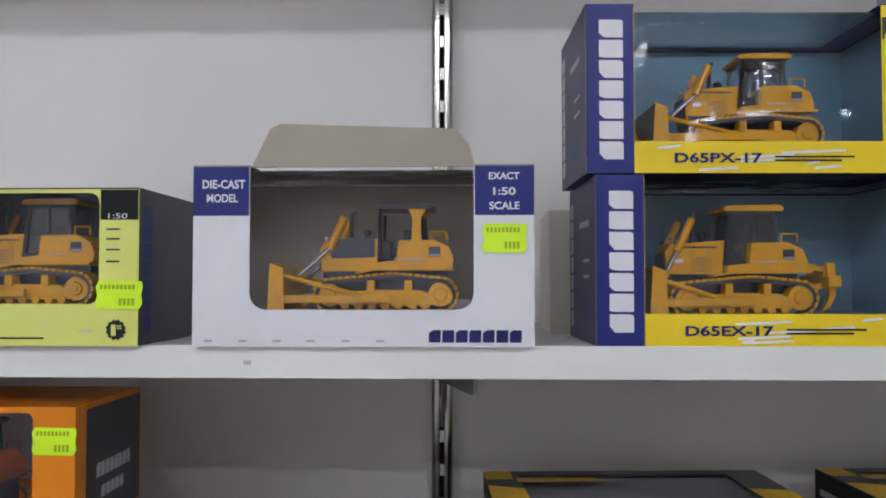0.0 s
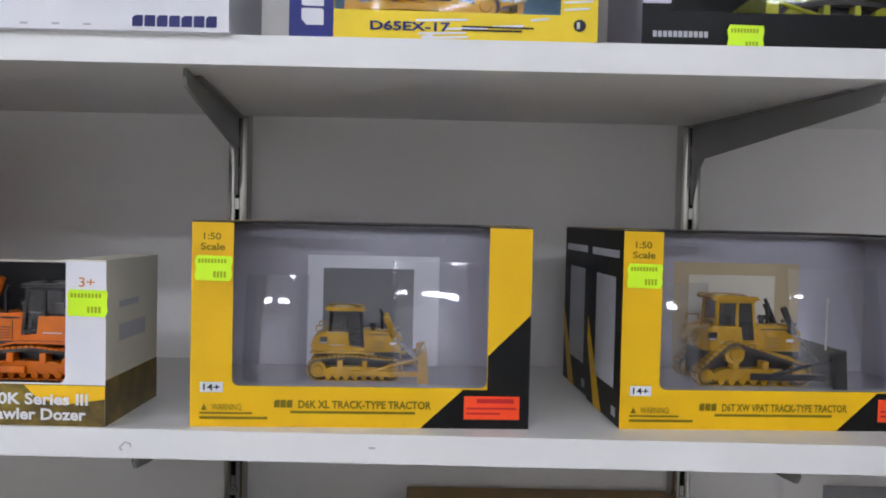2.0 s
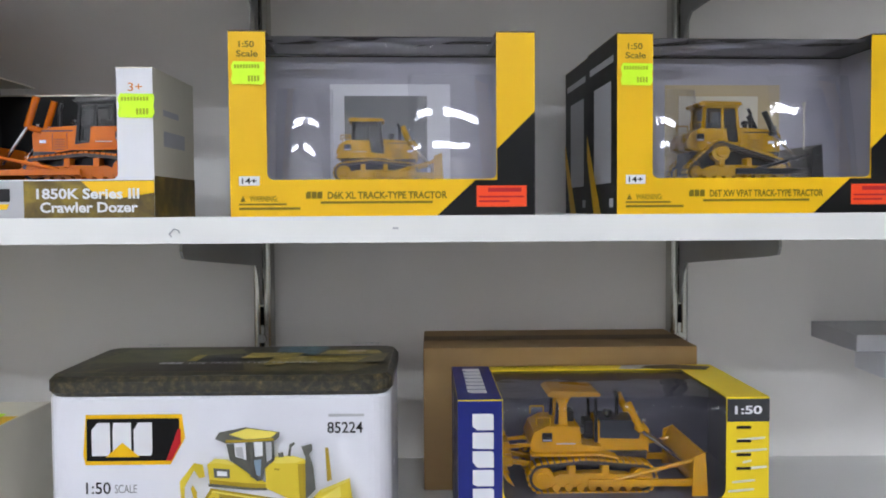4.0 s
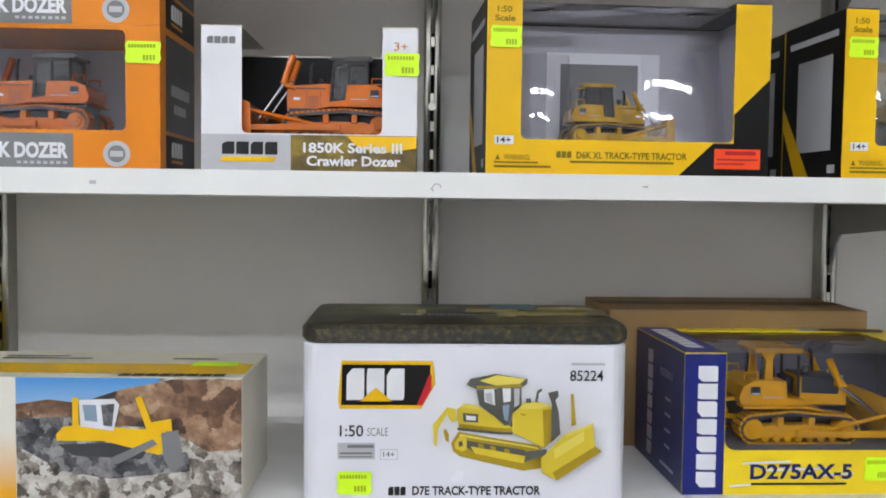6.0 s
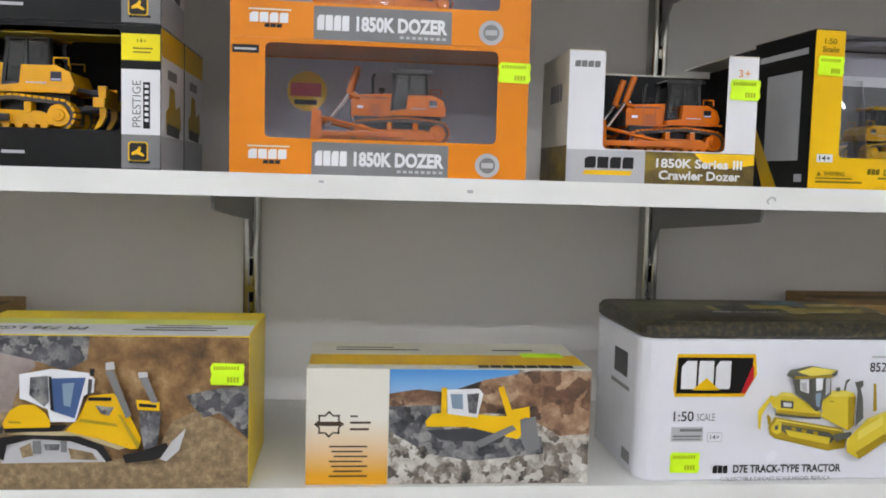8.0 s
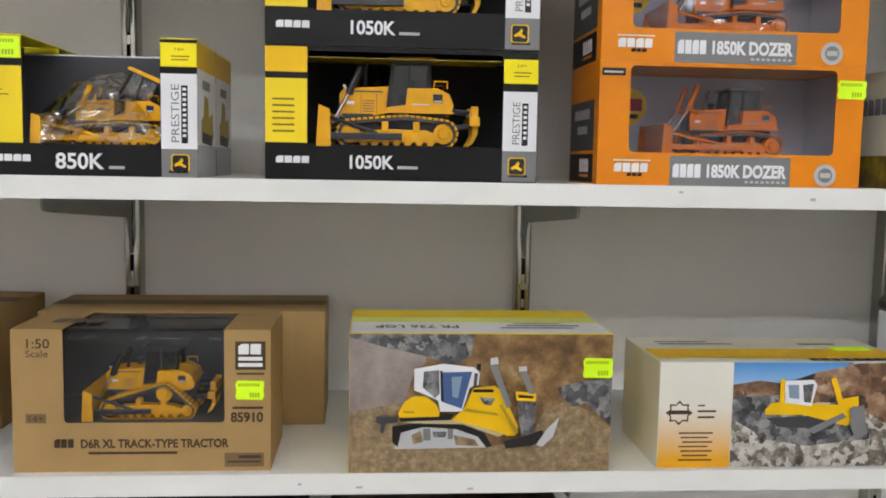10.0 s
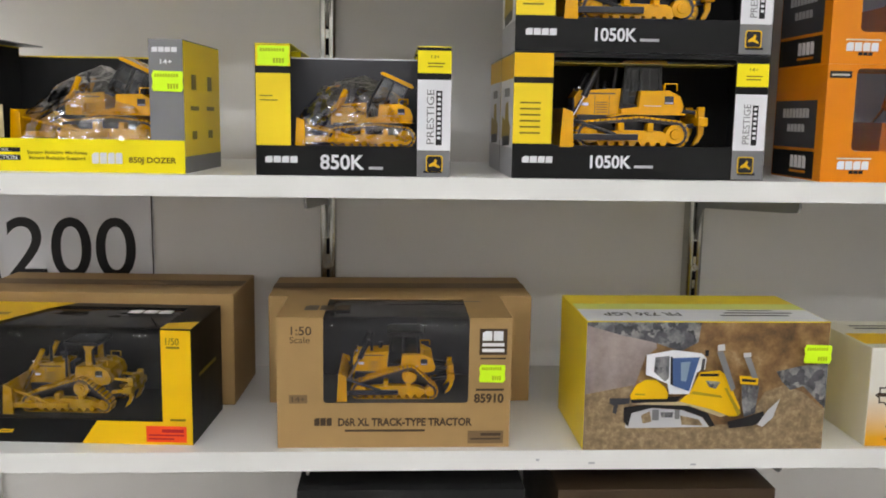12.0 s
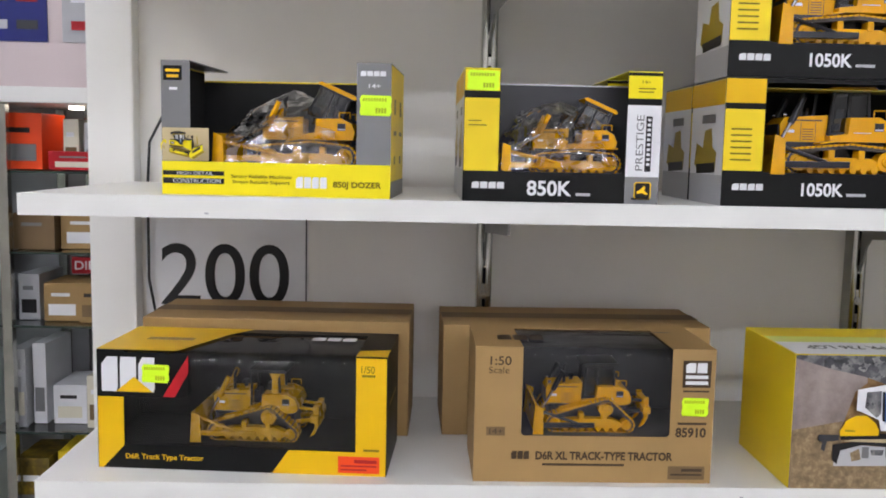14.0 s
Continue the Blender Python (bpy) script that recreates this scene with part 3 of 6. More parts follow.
    if ripper:
        for y in (-0.12, 0.12):
            for za, zb, k in ((0.17, 0.2, 0.04), (0.33, 0.31, 0.03)):
                bm = bmesh.new()
                beam(bm, (-0.43, y, za), (-0.64, y, zb), k, k)
                add("ripper_arm", soften(bm, 0.005), arms or body)
        bm = bmesh.new()
        slab(bm, -0.7, -0.61, -0.26, 0.26, 0.19, 0.27, bevel=0.012)
        slab(bm, -0.69, -0.62, -0.14, 0.14, 0.26, 0.34, bevel=0.012)
        add("ripper_beam", bm, body)
        for y in (-0.16, 0.16):
            bm = bmesh.new()
            prism(bm, [(-0.69, 0.36), (-0.63, 0.36), (-0.645, 0.12), (-0.59, 0.01), (-0.65, 0.05), (-0.69, 0.13)], y - 0.022, y + 0.022)
            add("ripper_shank", bm, body)
    return root


def plastic_wrap(box, x0, x1, y0, y1, z0, z1, seed):
    """Crumpled clear plastic drawn over a model."""
    bm = bmesh.new()
    n, k = 22, 14
    grid = []
    for j in range(k + 1):
        row = []
        for i in range(n + 1):
            u, v = i / n, j / k
            a = v * math.pi / 2
            dome = math.sin(math.pi * min(1, max(0, u * 0.96 + 0.02))) ** 0.4
            p = Vector((x0 + u * (x1 - x0), y0 + (y1 - y0) * (1 - math.cos(a)), z0 + (z1 - z0) * math.sin(a) * dome))
            p += 0.009 * noise.noise_vector(Vector((u * 6 + seed, v * 5, seed * 2))) + 0.004 * noise.noise_vector(Vector((u * 15, v * 12 + seed, seed)))
            row.append(bm.verts.new(p))
        grid.append(row)
    for j in range(k):
        for i in range(n):
            bm.faces.new((grid[j][i], grid[j][i + 1], grid[j + 1][i + 1], grid[j + 1][i]))
    ob = part("plastic_wrap", bm, "wrap", box.root, "crumpled clear plastic over the model")
    ob.visible_shadow = False


# ---- the room and the shelving ----
FRONT, BACK, TOPS = 0.678, 1.098, {0: 2.06, 1: 1.544, 2: 1.208, 3: 0.867, 4: 0.52}
LEFT_END, RIGHT_END = -1.74, 2.4
tagged(part("floor", block(-6, 3, -3.2, 5, -0.1, 0), "floor"), "grey-brown vinyl shop floor", "floor", kind="structure")
tagged(part("ceiling", block(-6, 3, -3.2, 5, 2.75, 2.85), "ceiling"), "white ceiling with fluorescent tubes", "ceiling", kind="structure")
tagged(part("wall_shelf", block(-1.80, 2.9, BACK, BACK + 0.1, 0, 2.75), "wall"), "painted off-white wall behind the shelves", "wall", kind="structure")
tagged(part("wall_south", block(-6, 3, -3.3, -3.2, 0, 2.75), "wall"), "plain off-white shop wall", "wall", kind="structure")
tagged(part("wall_north", block(-6, 3, 5, 5.1, 0, 2.75), "wall"), "plain off-white shop wall", "wall", kind="structure")
tagged(part("wall_west", block(-6.1, -6, -3.2, 5, 0, 2.75), "wall"), "plain off-white shop wall", "wall", kind="structure")
tagged(part("wall_east", block(2.9, 3, -3.2, 5, 0, 2.75), "wall"), "plain off-white shop wall", "wall", kind="structure")
tagged(part("wall_post", block(-1.80, -1.728, BACK - 0.035, BACK, 0, 2.75, bevel=0.003), "shelf"), "white end post of the shelf wall", "post", kind="structure")


def ceiling_light(x, y):
    root = tagged(empty("ceiling_light", pose(x, y, 2.75)), "white twin-tube fluorescent batten on the ceiling", "ceiling light", "ceiling lights")
    part("housing", block(-0.62, 0.62, -0.09, 0.09, -0.05, 0, bevel=0.006), "shelf", root)
    for dy in (-0.05, 0.05):
        bm = bmesh.new()
        rod(bm, (-0.6, dy, -0.07), (0.6, dy, -0.07), 0.015, 8)
        part("tube", bm, "tube", root, "glowing fluorescent tube")
    return root


first = ceiling_light(-3.5, -1.45)
# the last two (y 0.9) are unseen extras, added to brighten the glass cabinet
for x, y in ((-2.0, -1.45), (-0.5, -1.45), (1.0, -1.45), (-2.9, -2.4), (-1.1, -2.4), (0.7, -2.4), (-4.4, 0.9), (-2.9, 0.9)):
    copy_thing(first, pose(x, y, 2.75))

for i, z in TOPS.items():
    left = LEFT_END + (0.01 if i == 3 else 0)
    root = tagged(empty("shelf", pose(left, FRONT, z)), "long white laminate shelf on brackets, scuffed front edge", "shelf", "shelves")
    long = RIGHT_END - left
    part("board", block(0, long, 0.002, BACK - 0.036 - FRONT, -0.025, 0), "shelf", root)
    part("edge_band", block(0, long, 0, 0.0018, -0.0252, 0.0002, bevel=0.0004), "edge", root, "white plastic edge band with scuffs")
    rng = random.Random(i)
    for k in range(7):
        a, zz = 0.1 + rng.random() * (long - 1.0), -0.021 + 0.014 * rng.random()
        part("scuff", block(a, a + 0.002 + 0.006 * rng.random(), -0.0002, 0.0, zz, zz + 0.0015 + 0.002 * rng.random()), "lgrey", root)


bm = bmesh.new()
for a, c in (((0, 0, 0.006), (0.006, 0, 0.013)), ((0.006, 0, 0.013), (0.012, 0, 0.011)), ((0.012, 0, 0.011), (0.013, 0, 0.007)), ((0.0, 0, 0.006), (0.003, 0, 0.002))):
    rod(bm, a, c, 0.0008, 6)
chip = tagged(part("shelf_hook", bm, "lgrey"), "small bent grey wire hook on the shelf edge", "hook")
chip.scale = (0.75, 1, 0.7)
chip.location = (0.05, FRONT - 0.001, TOPS[2] - 0.02)


def upright(x):
    root = tagged(empty("slotted_upright", pose(x, 0, 0)), "bright zinc-plated slotted steel upright screwed to the wall", "shelf upright", "shelf uprights")
    y0, y1 = BACK - 0.03, BACK
    def strip(profile):
        """A vertical strip of the pressed channel, drawn up from a plan profile."""
        bm = bmesh.new()
        lo, hi = ([bm.verts.new((px, py, z)) for px, py in profile] for z in (0.2, 2.5))
        bm.faces.new(lo[::-1]), bm.faces.new(hi)
        for i in range(len(profile)):
            j = (i + 1) % len(profile)
            bm.faces.new((lo[i], lo[j], hi[j], hi[i]))
        return bm
    for k in (-1, 1):
        edge = [(k * 0.0025, y0 + 0.0015), (k * 0.004, y0 + 0.0003), (k * 0.0065, y0), (k * 0.009, y0 + 0.0006), (k * 0.0115, y0 + 0.0025), (k * 0.0125, y0 + 0.006), (k * 0.0125, y1), (k * 0.0105, y1), (k * 0.0105, y0 + 0.006), (k * 0.0025, y0 + 0.004)]
        part("channel_side", strip(edge if k < 0 else edge[::-1]), "steel", root)
    bm = bmesh.new()
    for k in range(58):
        z = 0.2 + k * 0.04
        slab(bm, -0.0026, 0.0026, y0 + 0.0018, y0 + 0.0036, z, z + 0.014)
    tagged(part("slot_bridge", bm, "steel", root), "small steel webs between the slots", kind="stuff")
    # channel back coloured dark to stand for the shade behind the slots
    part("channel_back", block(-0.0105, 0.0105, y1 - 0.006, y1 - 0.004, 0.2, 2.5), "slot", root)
    for z in (1.035, 1.315, 1.7):
        bm = bmesh.new()
        rod(bm, (0, y0 - 0.0015, z), (0, y0 + 0.003, z), 0.006, 12)
        rod(bm, (0, y0 - 0.0025, z), (0, y0 - 0.001, z), 0.0025, 8)
        part("screw", bm, "steel", root)
    return root


def shelf_bracket(x, z):
    root = tagged(empty("shelf_bracket", pose(x, 0, z)), "grey pressed-steel shelf bracket hooked into the upright", "shelf bracket", "shelf brackets")
    bm = bmesh.new()
    y = BACK - 0.031
    outline = [(y, 0.0), (FRONT + 0.02, 0.0), (FRONT + 0.018, -0.008), (FRONT + 0.024, -0.015), (FRONT + 0.05, -0.018), (y - 0.03, -0.043), (y - 0.018, -0.056), (y, -0.1)]
    skew = (0.17 if x > 0.5 else 0.11) if z > 1.4 else 0.0
    a = [bm.verts.new((-0.0015 + skew * (y - p), p, q)) for p, q in outline]
    b = [bm.verts.new((0.0015 + skew * (y - p), p, q)) for p, q in outline]
    bm.faces.new(a), bm.faces.new(b[::-1])
    for i in range(len(a)):
        j = (i + 1) % len(a)
        bm.faces.new((a[i], b[i], b[j], a[j]))
    part("plate", bm, "bracket", root)
    bm = bmesh.new()
    beam(bm, (skew * (y - FRONT - 0.06), FRONT + 0.06, -0.001), (0, y, -0.001), 0.016, 0.002)
    part("flange", bm, "bracket", root)
    return root


UP = (-1.173, -0.56, 0.055, 0.638, 1.235, 1.835)
for x in UP:
    upright(x)
for x in UP:
    for i, z in TOPS.items():
        shelf_bracket(x, z - 0.0255)


# ---- artwork helpers ----
def dashes(box, x0, y0, x1, y1, material, n, seed, layer=2, length=0.3):
    """Slanting brush dashes scattered over a printed field."""
    rng = random.Random(seed)
    loops = []
    w, h = x1 - x0, y1 - y0
    for i in range(n):
        l = min(w * 0.9, 14 + rng.random() * 60 * length * 3)
        a, b = x0 + rng.random() * (w - l), y0 + (i + 0.2 + 0.5 * rng.random()) / n * h
        t = min(4.5, h * 0.2)
        b = min(b, y1 - 2 * t)
        loops.append([box.at(*p) for p in ((a, b + 1.8 * t), (a + l * 0.5, b + 1.5 * t), (a + l, b + t), (a + l, b + 0.2 * t), (a + l * 0.4, b + 0.6 * t), (a, b + t))])
    return box.flat("printed_dash", loops, material, "front", layer)


def badge(box, cx, cy, r, material, layer=2, spikes=0, name="printed_badge"):
    pts = []
    for i in range(24):
        k = r * (1.0 if not spikes or i % 2 else 0.84)
        pts.append((cx + k * math.cos(i * math.pi / 12), cy + k * math.sin(i * math.pi / 12)))
    return box.patch(pts, material, layer, name)


def print_machine(box, x0, y0, x1, y1, body, roof, trim, flip=False, layer=4, ripper=True):
    """A small printed picture of a bulldozer in three-quarter view, drawn in a unit square."""
    def q(pts):
        return [(x0 + ((1 - u) if flip else u) * (x1 - x0), y1 - v * (y1 - y0)) for u, v in pts]
    shade, lit = "inkolive2", roof
    shapes = [
        (shade, [(0.113, 0.319), (0.155, 0.429), (0.636, 0.301), (0.676, 0.203), (0.669, 0.087), (0.545, 0.058), (0.164, 0.197), (0.124, 0.246)]),
        (shade, [(0.124, 0.325), (0.16, 0.412), (0.629, 0.287), (0.662, 0.197), (0.655, 0.11), (0.545, 0.081), (0.175, 0.217), (0.135, 0.261)]),
        (trim, [(0.204, 0.348), (0.545, 0.261), (0.593, 0.203), (0.564, 0.145), (0.255, 0.238), (0.204, 0.284)]),
        (body, [(0.131, 0.325), (0.164, 0.391), (0.204, 0.371), (0.204, 0.261), (0.175, 0.243), (0.138, 0.272)]),
        (trim, [(0.155, 0.336), (0.178, 0.348), (0.182, 0.296), (0.16, 0.29)]),
        (body, [(0.227, 0.296), (0.555, 0.203), (0.545, 0.13), (0.255, 0.226)]),
        (lit, [(0.164, 0.412), (0.629, 0.287), (0.636, 0.27), (0.16, 0.394)]),
        (shade, [(0.273, 0.325), (0.305, 0.316), (0.305, 0.278), (0.273, 0.287)]),
        (shade, [(0.345, 0.301), (0.378, 0.293), (0.378, 0.255), (0.345, 0.264)]),
        (shade, [(0.427, 0.278), (0.46, 0.27), (0.46, 0.232), (0.427, 0.241)]),
        (trim, [(0.145, 0.478), (0.473, 0.446), (0.476, 0.412), (0.364, 0.417), (0.149, 0.452)]),
        (body, [(0.142, 0.652), (0.182, 0.701), (0.255, 0.696), (0.364, 0.594), (0.433, 0.522), (0.476, 0.478), (0.469, 0.435), (0.364, 0.441), (0.155, 0.481)]),
        (shade, [(0.155, 0.516), (0.364, 0.481), (0.469, 0.47), (0.469, 0.435), (0.364, 0.441), (0.155, 0.481)]),
        (lit, [(0.149, 0.661), (0.185, 0.707), (0.255, 0.696), (0.298, 0.643), (0.2, 0.667)]),
        (trim, [(0.178, 0.62), (0.269, 0.609), (0.269, 0.528), (0.182, 0.536)]),
        ("white", [(0.196, 0.597), (0.255, 0.588), (0.255, 0.548), (0.2, 0.554)]),
        (body, [(0.469, 0.62), (0.505, 0.71), (0.6, 0.73), (0.687, 0.701), (0.705, 0.661), (0.702, 0.348), (0.662, 0.29), (0.473, 0.435)]),
        (lit, [(0.491, 0.69), (0.536, 0.725), (0.627, 0.73), (0.691, 0.696), (0.636, 0.661), (0.527, 0.661)]),
        (shade, [(0.651, 0.652), (0.705, 0.661), (0.702, 0.348), (0.662, 0.29)]),
        (shade, [(0.52, 0.62), (0.549, 0.614), (0.549, 0.597), (0.52, 0.603)]),
        (trim, [(0.255, 0.841), (0.52, 0.864), (0.524, 0.696), (0.469, 0.62), (0.458, 0.516), (0.425, 0.504), (0.364, 0.591), (0.273, 0.696)]),
        ("white", [(0.298, 0.858), (0.36, 0.864), (0.367, 0.696), (0.305, 0.73)]),
        ("lgrey", [(0.305, 0.812), (0.345, 0.817), (0.353, 0.707), (0.313, 0.736)]),
        ("white", [(0.407, 0.864), (0.458, 0.87), (0.458, 0.736), (0.415, 0.725)]),
        ("clearpic", [(0.407, 0.696), (0.451, 0.707), (0.444, 0.551), (0.422, 0.562)]),
        ("lgrey", [(0.476, 0.858), (0.509, 0.861), (0.509, 0.71), (0.48, 0.678)]),
        (trim, [(0.375, 0.87), (0.404, 0.87), (0.415, 0.528), (0.389, 0.551)]),
        (trim, [(0.196, 0.893), (0.218, 0.951), (0.364, 0.997), (0.556, 0.951), (0.553, 0.904), (0.524, 0.87), (0.255, 0.852)]),
        (lit, [(0.273, 0.933), (0.375, 0.986), (0.545, 0.951), (0.509, 0.904), (0.364, 0.887)]),
        (shade, [(0.255, 0.887), (0.364, 0.884), (0.52, 0.899), (0.524, 0.875), (0.255, 0.858)]),
        (trim, [(0.545, 0.765), (0.575, 0.771), (0.578, 0.73), (0.549, 0.725)]),
        (trim, [(0.6, 0.739), (0.611, 0.841), (0.636, 0.864), (0.642, 0.846), (0.622, 0.817), (0.615, 0.73)]),
        (trim, [(0.676, 0.823), (0.735, 0.846), (0.738, 0.788), (0.72, 0.754), (0.742, 0.638), (0.753, 0.435), (0.698, 0.348), (0.698, 0.725)]),
        (shade, [(0.809, 0.812), (0.827, 0.812), (0.845, 0.522), (0.818, 0.507)]),
        (trim, [(0.545, 0.267), (0.673, 0.29), (0.676, 0.243), (0.564, 0.18)]),
        (body, [(0.64, 0.203), (0.782, 0.435), (0.945, 0.539), (0.96, 0.319), (1.0, 0.272), (0.736, -0.006), (0.645, 0.07)]),
        (lit, [(0.715, 0.29), (0.891, 0.47), (0.895, 0.371), (0.72, 0.197)]),
        (shade, [(0.736, -0.006), (1.0, 0.272), (0.96, 0.319), (0.709, 0.07)]),
        (lit, [(0.782, 0.435), (0.945, 0.539), (0.949, 0.516), (0.789, 0.412)]),
    ]
    if ripper:
        shapes += [
            (body, [(0.0, 0.522), (0.036, 0.594), (0.082, 0.69), (0.131, 0.672), (0.142, 0.565), (0.109, 0.551), (0.082, 0.623), (0.055, 0.551), (0.029, 0.478), (0.025, 0.313), (0.007, 0.348)]),
            (shade, [(0.073, 0.493), (0.095, 0.435), (0.095, 0.359), (0.076, 0.377), (0.062, 0.464)]),
        ]
    for i, (m, pts) in enumerate(shapes):
        box.patch(q(pts), m, layer + i, "printed_picture")


M["clearpic"] = card("printed_blue_glass", 130, 150, 170)
M["kyellow"] = card("mid_yellow_card", 238, 208, 36)
M["tinwhite"] = surface("white_tin", lin(232, 232, 240), 0.22, 0, 0.03, 10.0, 0.03)
M["maroon"] = card("maroon_plastic", 92, 30, 44)
M["inkolive2"] = card("printed_shade_yellow", 168, 142, 30)
M["pyellow"] = card("printed_yellow", 214, 190, 52)
M["plit"] = card("printed_light_yellow", 226, 208, 92)
M["pblue"] = card("printed_deep_blue", 66, 92, 138)
M["lidfield"] = mottled("printed_field", [(0.3, (58, 60, 34)), (0.6, (92, 92, 56)), (0.8, (120, 112, 78))], 30.0)
M["lidearth"] = mottled("printed_lid_earth", [(0.3, (60, 54, 34)), (0.55, (104, 94, 58)), (0.8, (140, 128, 86))], 60.0)
M["lidsoil"] = mottled("printed_dark_mound", [(0.3, (26, 22, 18)), (0.6, (52, 42, 34)), (0.8, (74, 62, 50))], 60.0)
M["lidyellow"] = mottled("printed_lid_yellow", [(0.3, (104, 88, 36)), (0.5, (160, 140, 60)), (0.75, (196, 178, 92))], 70.0)
M["lidteal"] = mottled("printed_teal_glass", [(0.3, (44, 66, 72)), (0.6, (84, 112, 120)), (0.8, (130, 150, 156))], 80.0)
M["printgrey"] = card("printed_dark_grey", 88, 88, 82)
M["beige"] = card("beige_print", 196, 178, 140)

S1, S2, S3, S4 = TOPS[1], TOPS[2], TOPS[3], TOPS[4]

# ---- top shelf ----
b = Carton("toy_box", "pale lime window carton with dark side and price sticker", "toy box", -0.424, 0.668, S1, 0.26, 0.121, 0.15, 0, (-374, 325, 250, 616))
b.windowed((-330, 332, 176, 538), 0.008, "lime", "dgrey", "dgrey", top="dgrey")
b.rect(178, 326, 249, 382, "black", 1)
b.words("1:50", 193, 370, 229, 380, "white", 2)
b.bars([(190, y, 215, y + 3) for y in (398, 416, 436, 458)], "ink")
b.bars([(-60, 600, 75, 603)], "ink")
dashes(b, -360, 545, 170, 600, "cream", 5, 3)
badge(b, 210, 586, 20, "ink", 2, 1)
b.words("1", 201, 576, 210, 597, "lime", 3, 0.02)
b.words("st", 212, 576, 221, 585, "lime", 3, 0.02)
b.sticker(172, 495, 260, 548)
b.mark(0.01, 0.01, 0.028, 0.11, 7, "navy", 1, True, "right")
bulldozer("yellow toy bulldozer with maroon cab glass in a carton", 0.13, pose(*b.world(0.15, 0.06), 0, 0, 180), glass="maroonglass", ripper=False)

b = Carton("toy_box", "white window carton with blue corners and a raised top flap", "toy box", -0.122, 0.669, S1, 0.262, 0.138, 0.13, 0, (343, 288, 958, 613))
b.windowed((446, 288, 850, 547), 0.013, "white", "white", "board", tops="board", top_from=0.6)
b.rect(343, 288, 445, 377, "navy")
b.rect(852, 288, 958, 377, "navy")
for t, r in (("DIE-CAST", (360, 312, 438, 328)), ("MODEL", (368, 338, 425, 353)), ("EXACT", (877, 300, 932, 313)), ("1:50", (885, 327, 925, 341)), ("SCALE", (878, 353, 932, 367))):
    b.words(t, *r, "white", 2, 0.025)
b.mark(770, 583, 938, 605, 7, "inkblue")
b.bars([(365 + 62 * i, 601, 380 + 62 * i, 605) for i in range(6)], "lgrey")
b.sticker(865, 392, 945, 445)
bm = bmesh.new()
(fx0, fz), (fx1, _) = b.at(448, 288), b.at(852, 288)
prism(bm, [(fx0, 0), (fx1, 0), (fx1 - 0.004, 0.018), (fx1 - 0.016, 0.032), (fx0 + 0.02, 0.037), (fx0 + 0.012, 0.033)], 0, 0.0012)
flap = part("top_flap", bm, "board", b.root, "raised grey-board inner face of the flap")
flap.matrix_basis = Matrix.Translation((0, 0.002, b.h)) @ Matrix.Rotation(radians(-17), 4, "X")
part("corner_card", block(0.175, 0.213, 0.05, 0.053, 0.003, 0.035), "white", b.root)
bulldozer("yellow toy bulldozer with open rollover posts in a carton", 0.146, pose(*b.world(0.13, 0.062), 0, 0, 180), cab="open", ripper=False, canopy="paint_black", hood_top="paint_slate", reach=0.78)


def blue_carton(x, y, z, title, h, turn, ripper):
    b = Carton("toy_box", "blue and yellow window carton holding a toy bulldozer", "toy box", x, y, z, 0.262, h, 0.14, turn, (583, 32, 1117, 308), "stacked blue and yellow cartons")
    b.windowed((660, 32, 1052, 256), 0.001, "kyellow", "dnavy", "bluetray", tops="navy")
    b.rect(583, 32, 659, 308, "navy")
    b.mark(604, 52, 642, 286, 7, "white", 2, True)
    b.rect(1053, 52, 1117, 88, "dgrey")
    b.words("1:50", 1068, 70, 1103, 82, "white", 2, 0.02)
    b.bars([(1072, yy, 1092, yy + 4) for yy in (98, 116, 134, 152)], "ink", 3)
    dashes(b, 1056, 165, 1115, 250, "white", 5, int(x * 100) + int(z * 100))
    dashes(b, 665, 258, 1060, 306, "white", 7, int(z * 100), length=0.5)
    b.words(title, 722, 275, 860, 292, "inkblue", 4, 0.03)
    b.bars([(880, 280, 1005, 283), (880, 286, 985, 289)], "ink", 4)
    badge(b, 1085, 274, 12, "ink", 3, 1)
    b.words("1", 1080, 268, 1085, 280, "white", 4, 0.03)
    b.mark(0.115, 0.01, 0.132, h - 0.01, 7, "silver", 1, True, "left")
    b.bars([(0.03, h * 0.72, 0.08, h * 0.76), (0.03, h * 0.5, 0.06, h * 0.52), (0.03, h * 0.4, 0.06, h * 0.42)], "silver", 1, face="left")
    bulldozer("yellow toy bulldozer with blade raised in a window carton", 0.16 if ripper else 0.138, pose(*b.world(0.127, 0.065), 0, 0, 180 + turn), ripper=ripper, reach=0.64 if ripper else 0.78, glass="smokeglass" if ripper else "clearglass")
    return b


blue_carton(0.188, 0.681, S1, "D65EX-17", 0.131, 2, True)
u = blue_carton(0.181, 0.681, S1 + 0.1335, "D65PX-17", 0.131, 2, False)
u.sticker(1055, 75, 1112, 120)
b = Carton("toy_box", "plain cream carton standing behind the blue ones", "toy box", 0.166, 0.845, S1, 0.26, 0.118, 0.12, 0)
b.solid("cream")


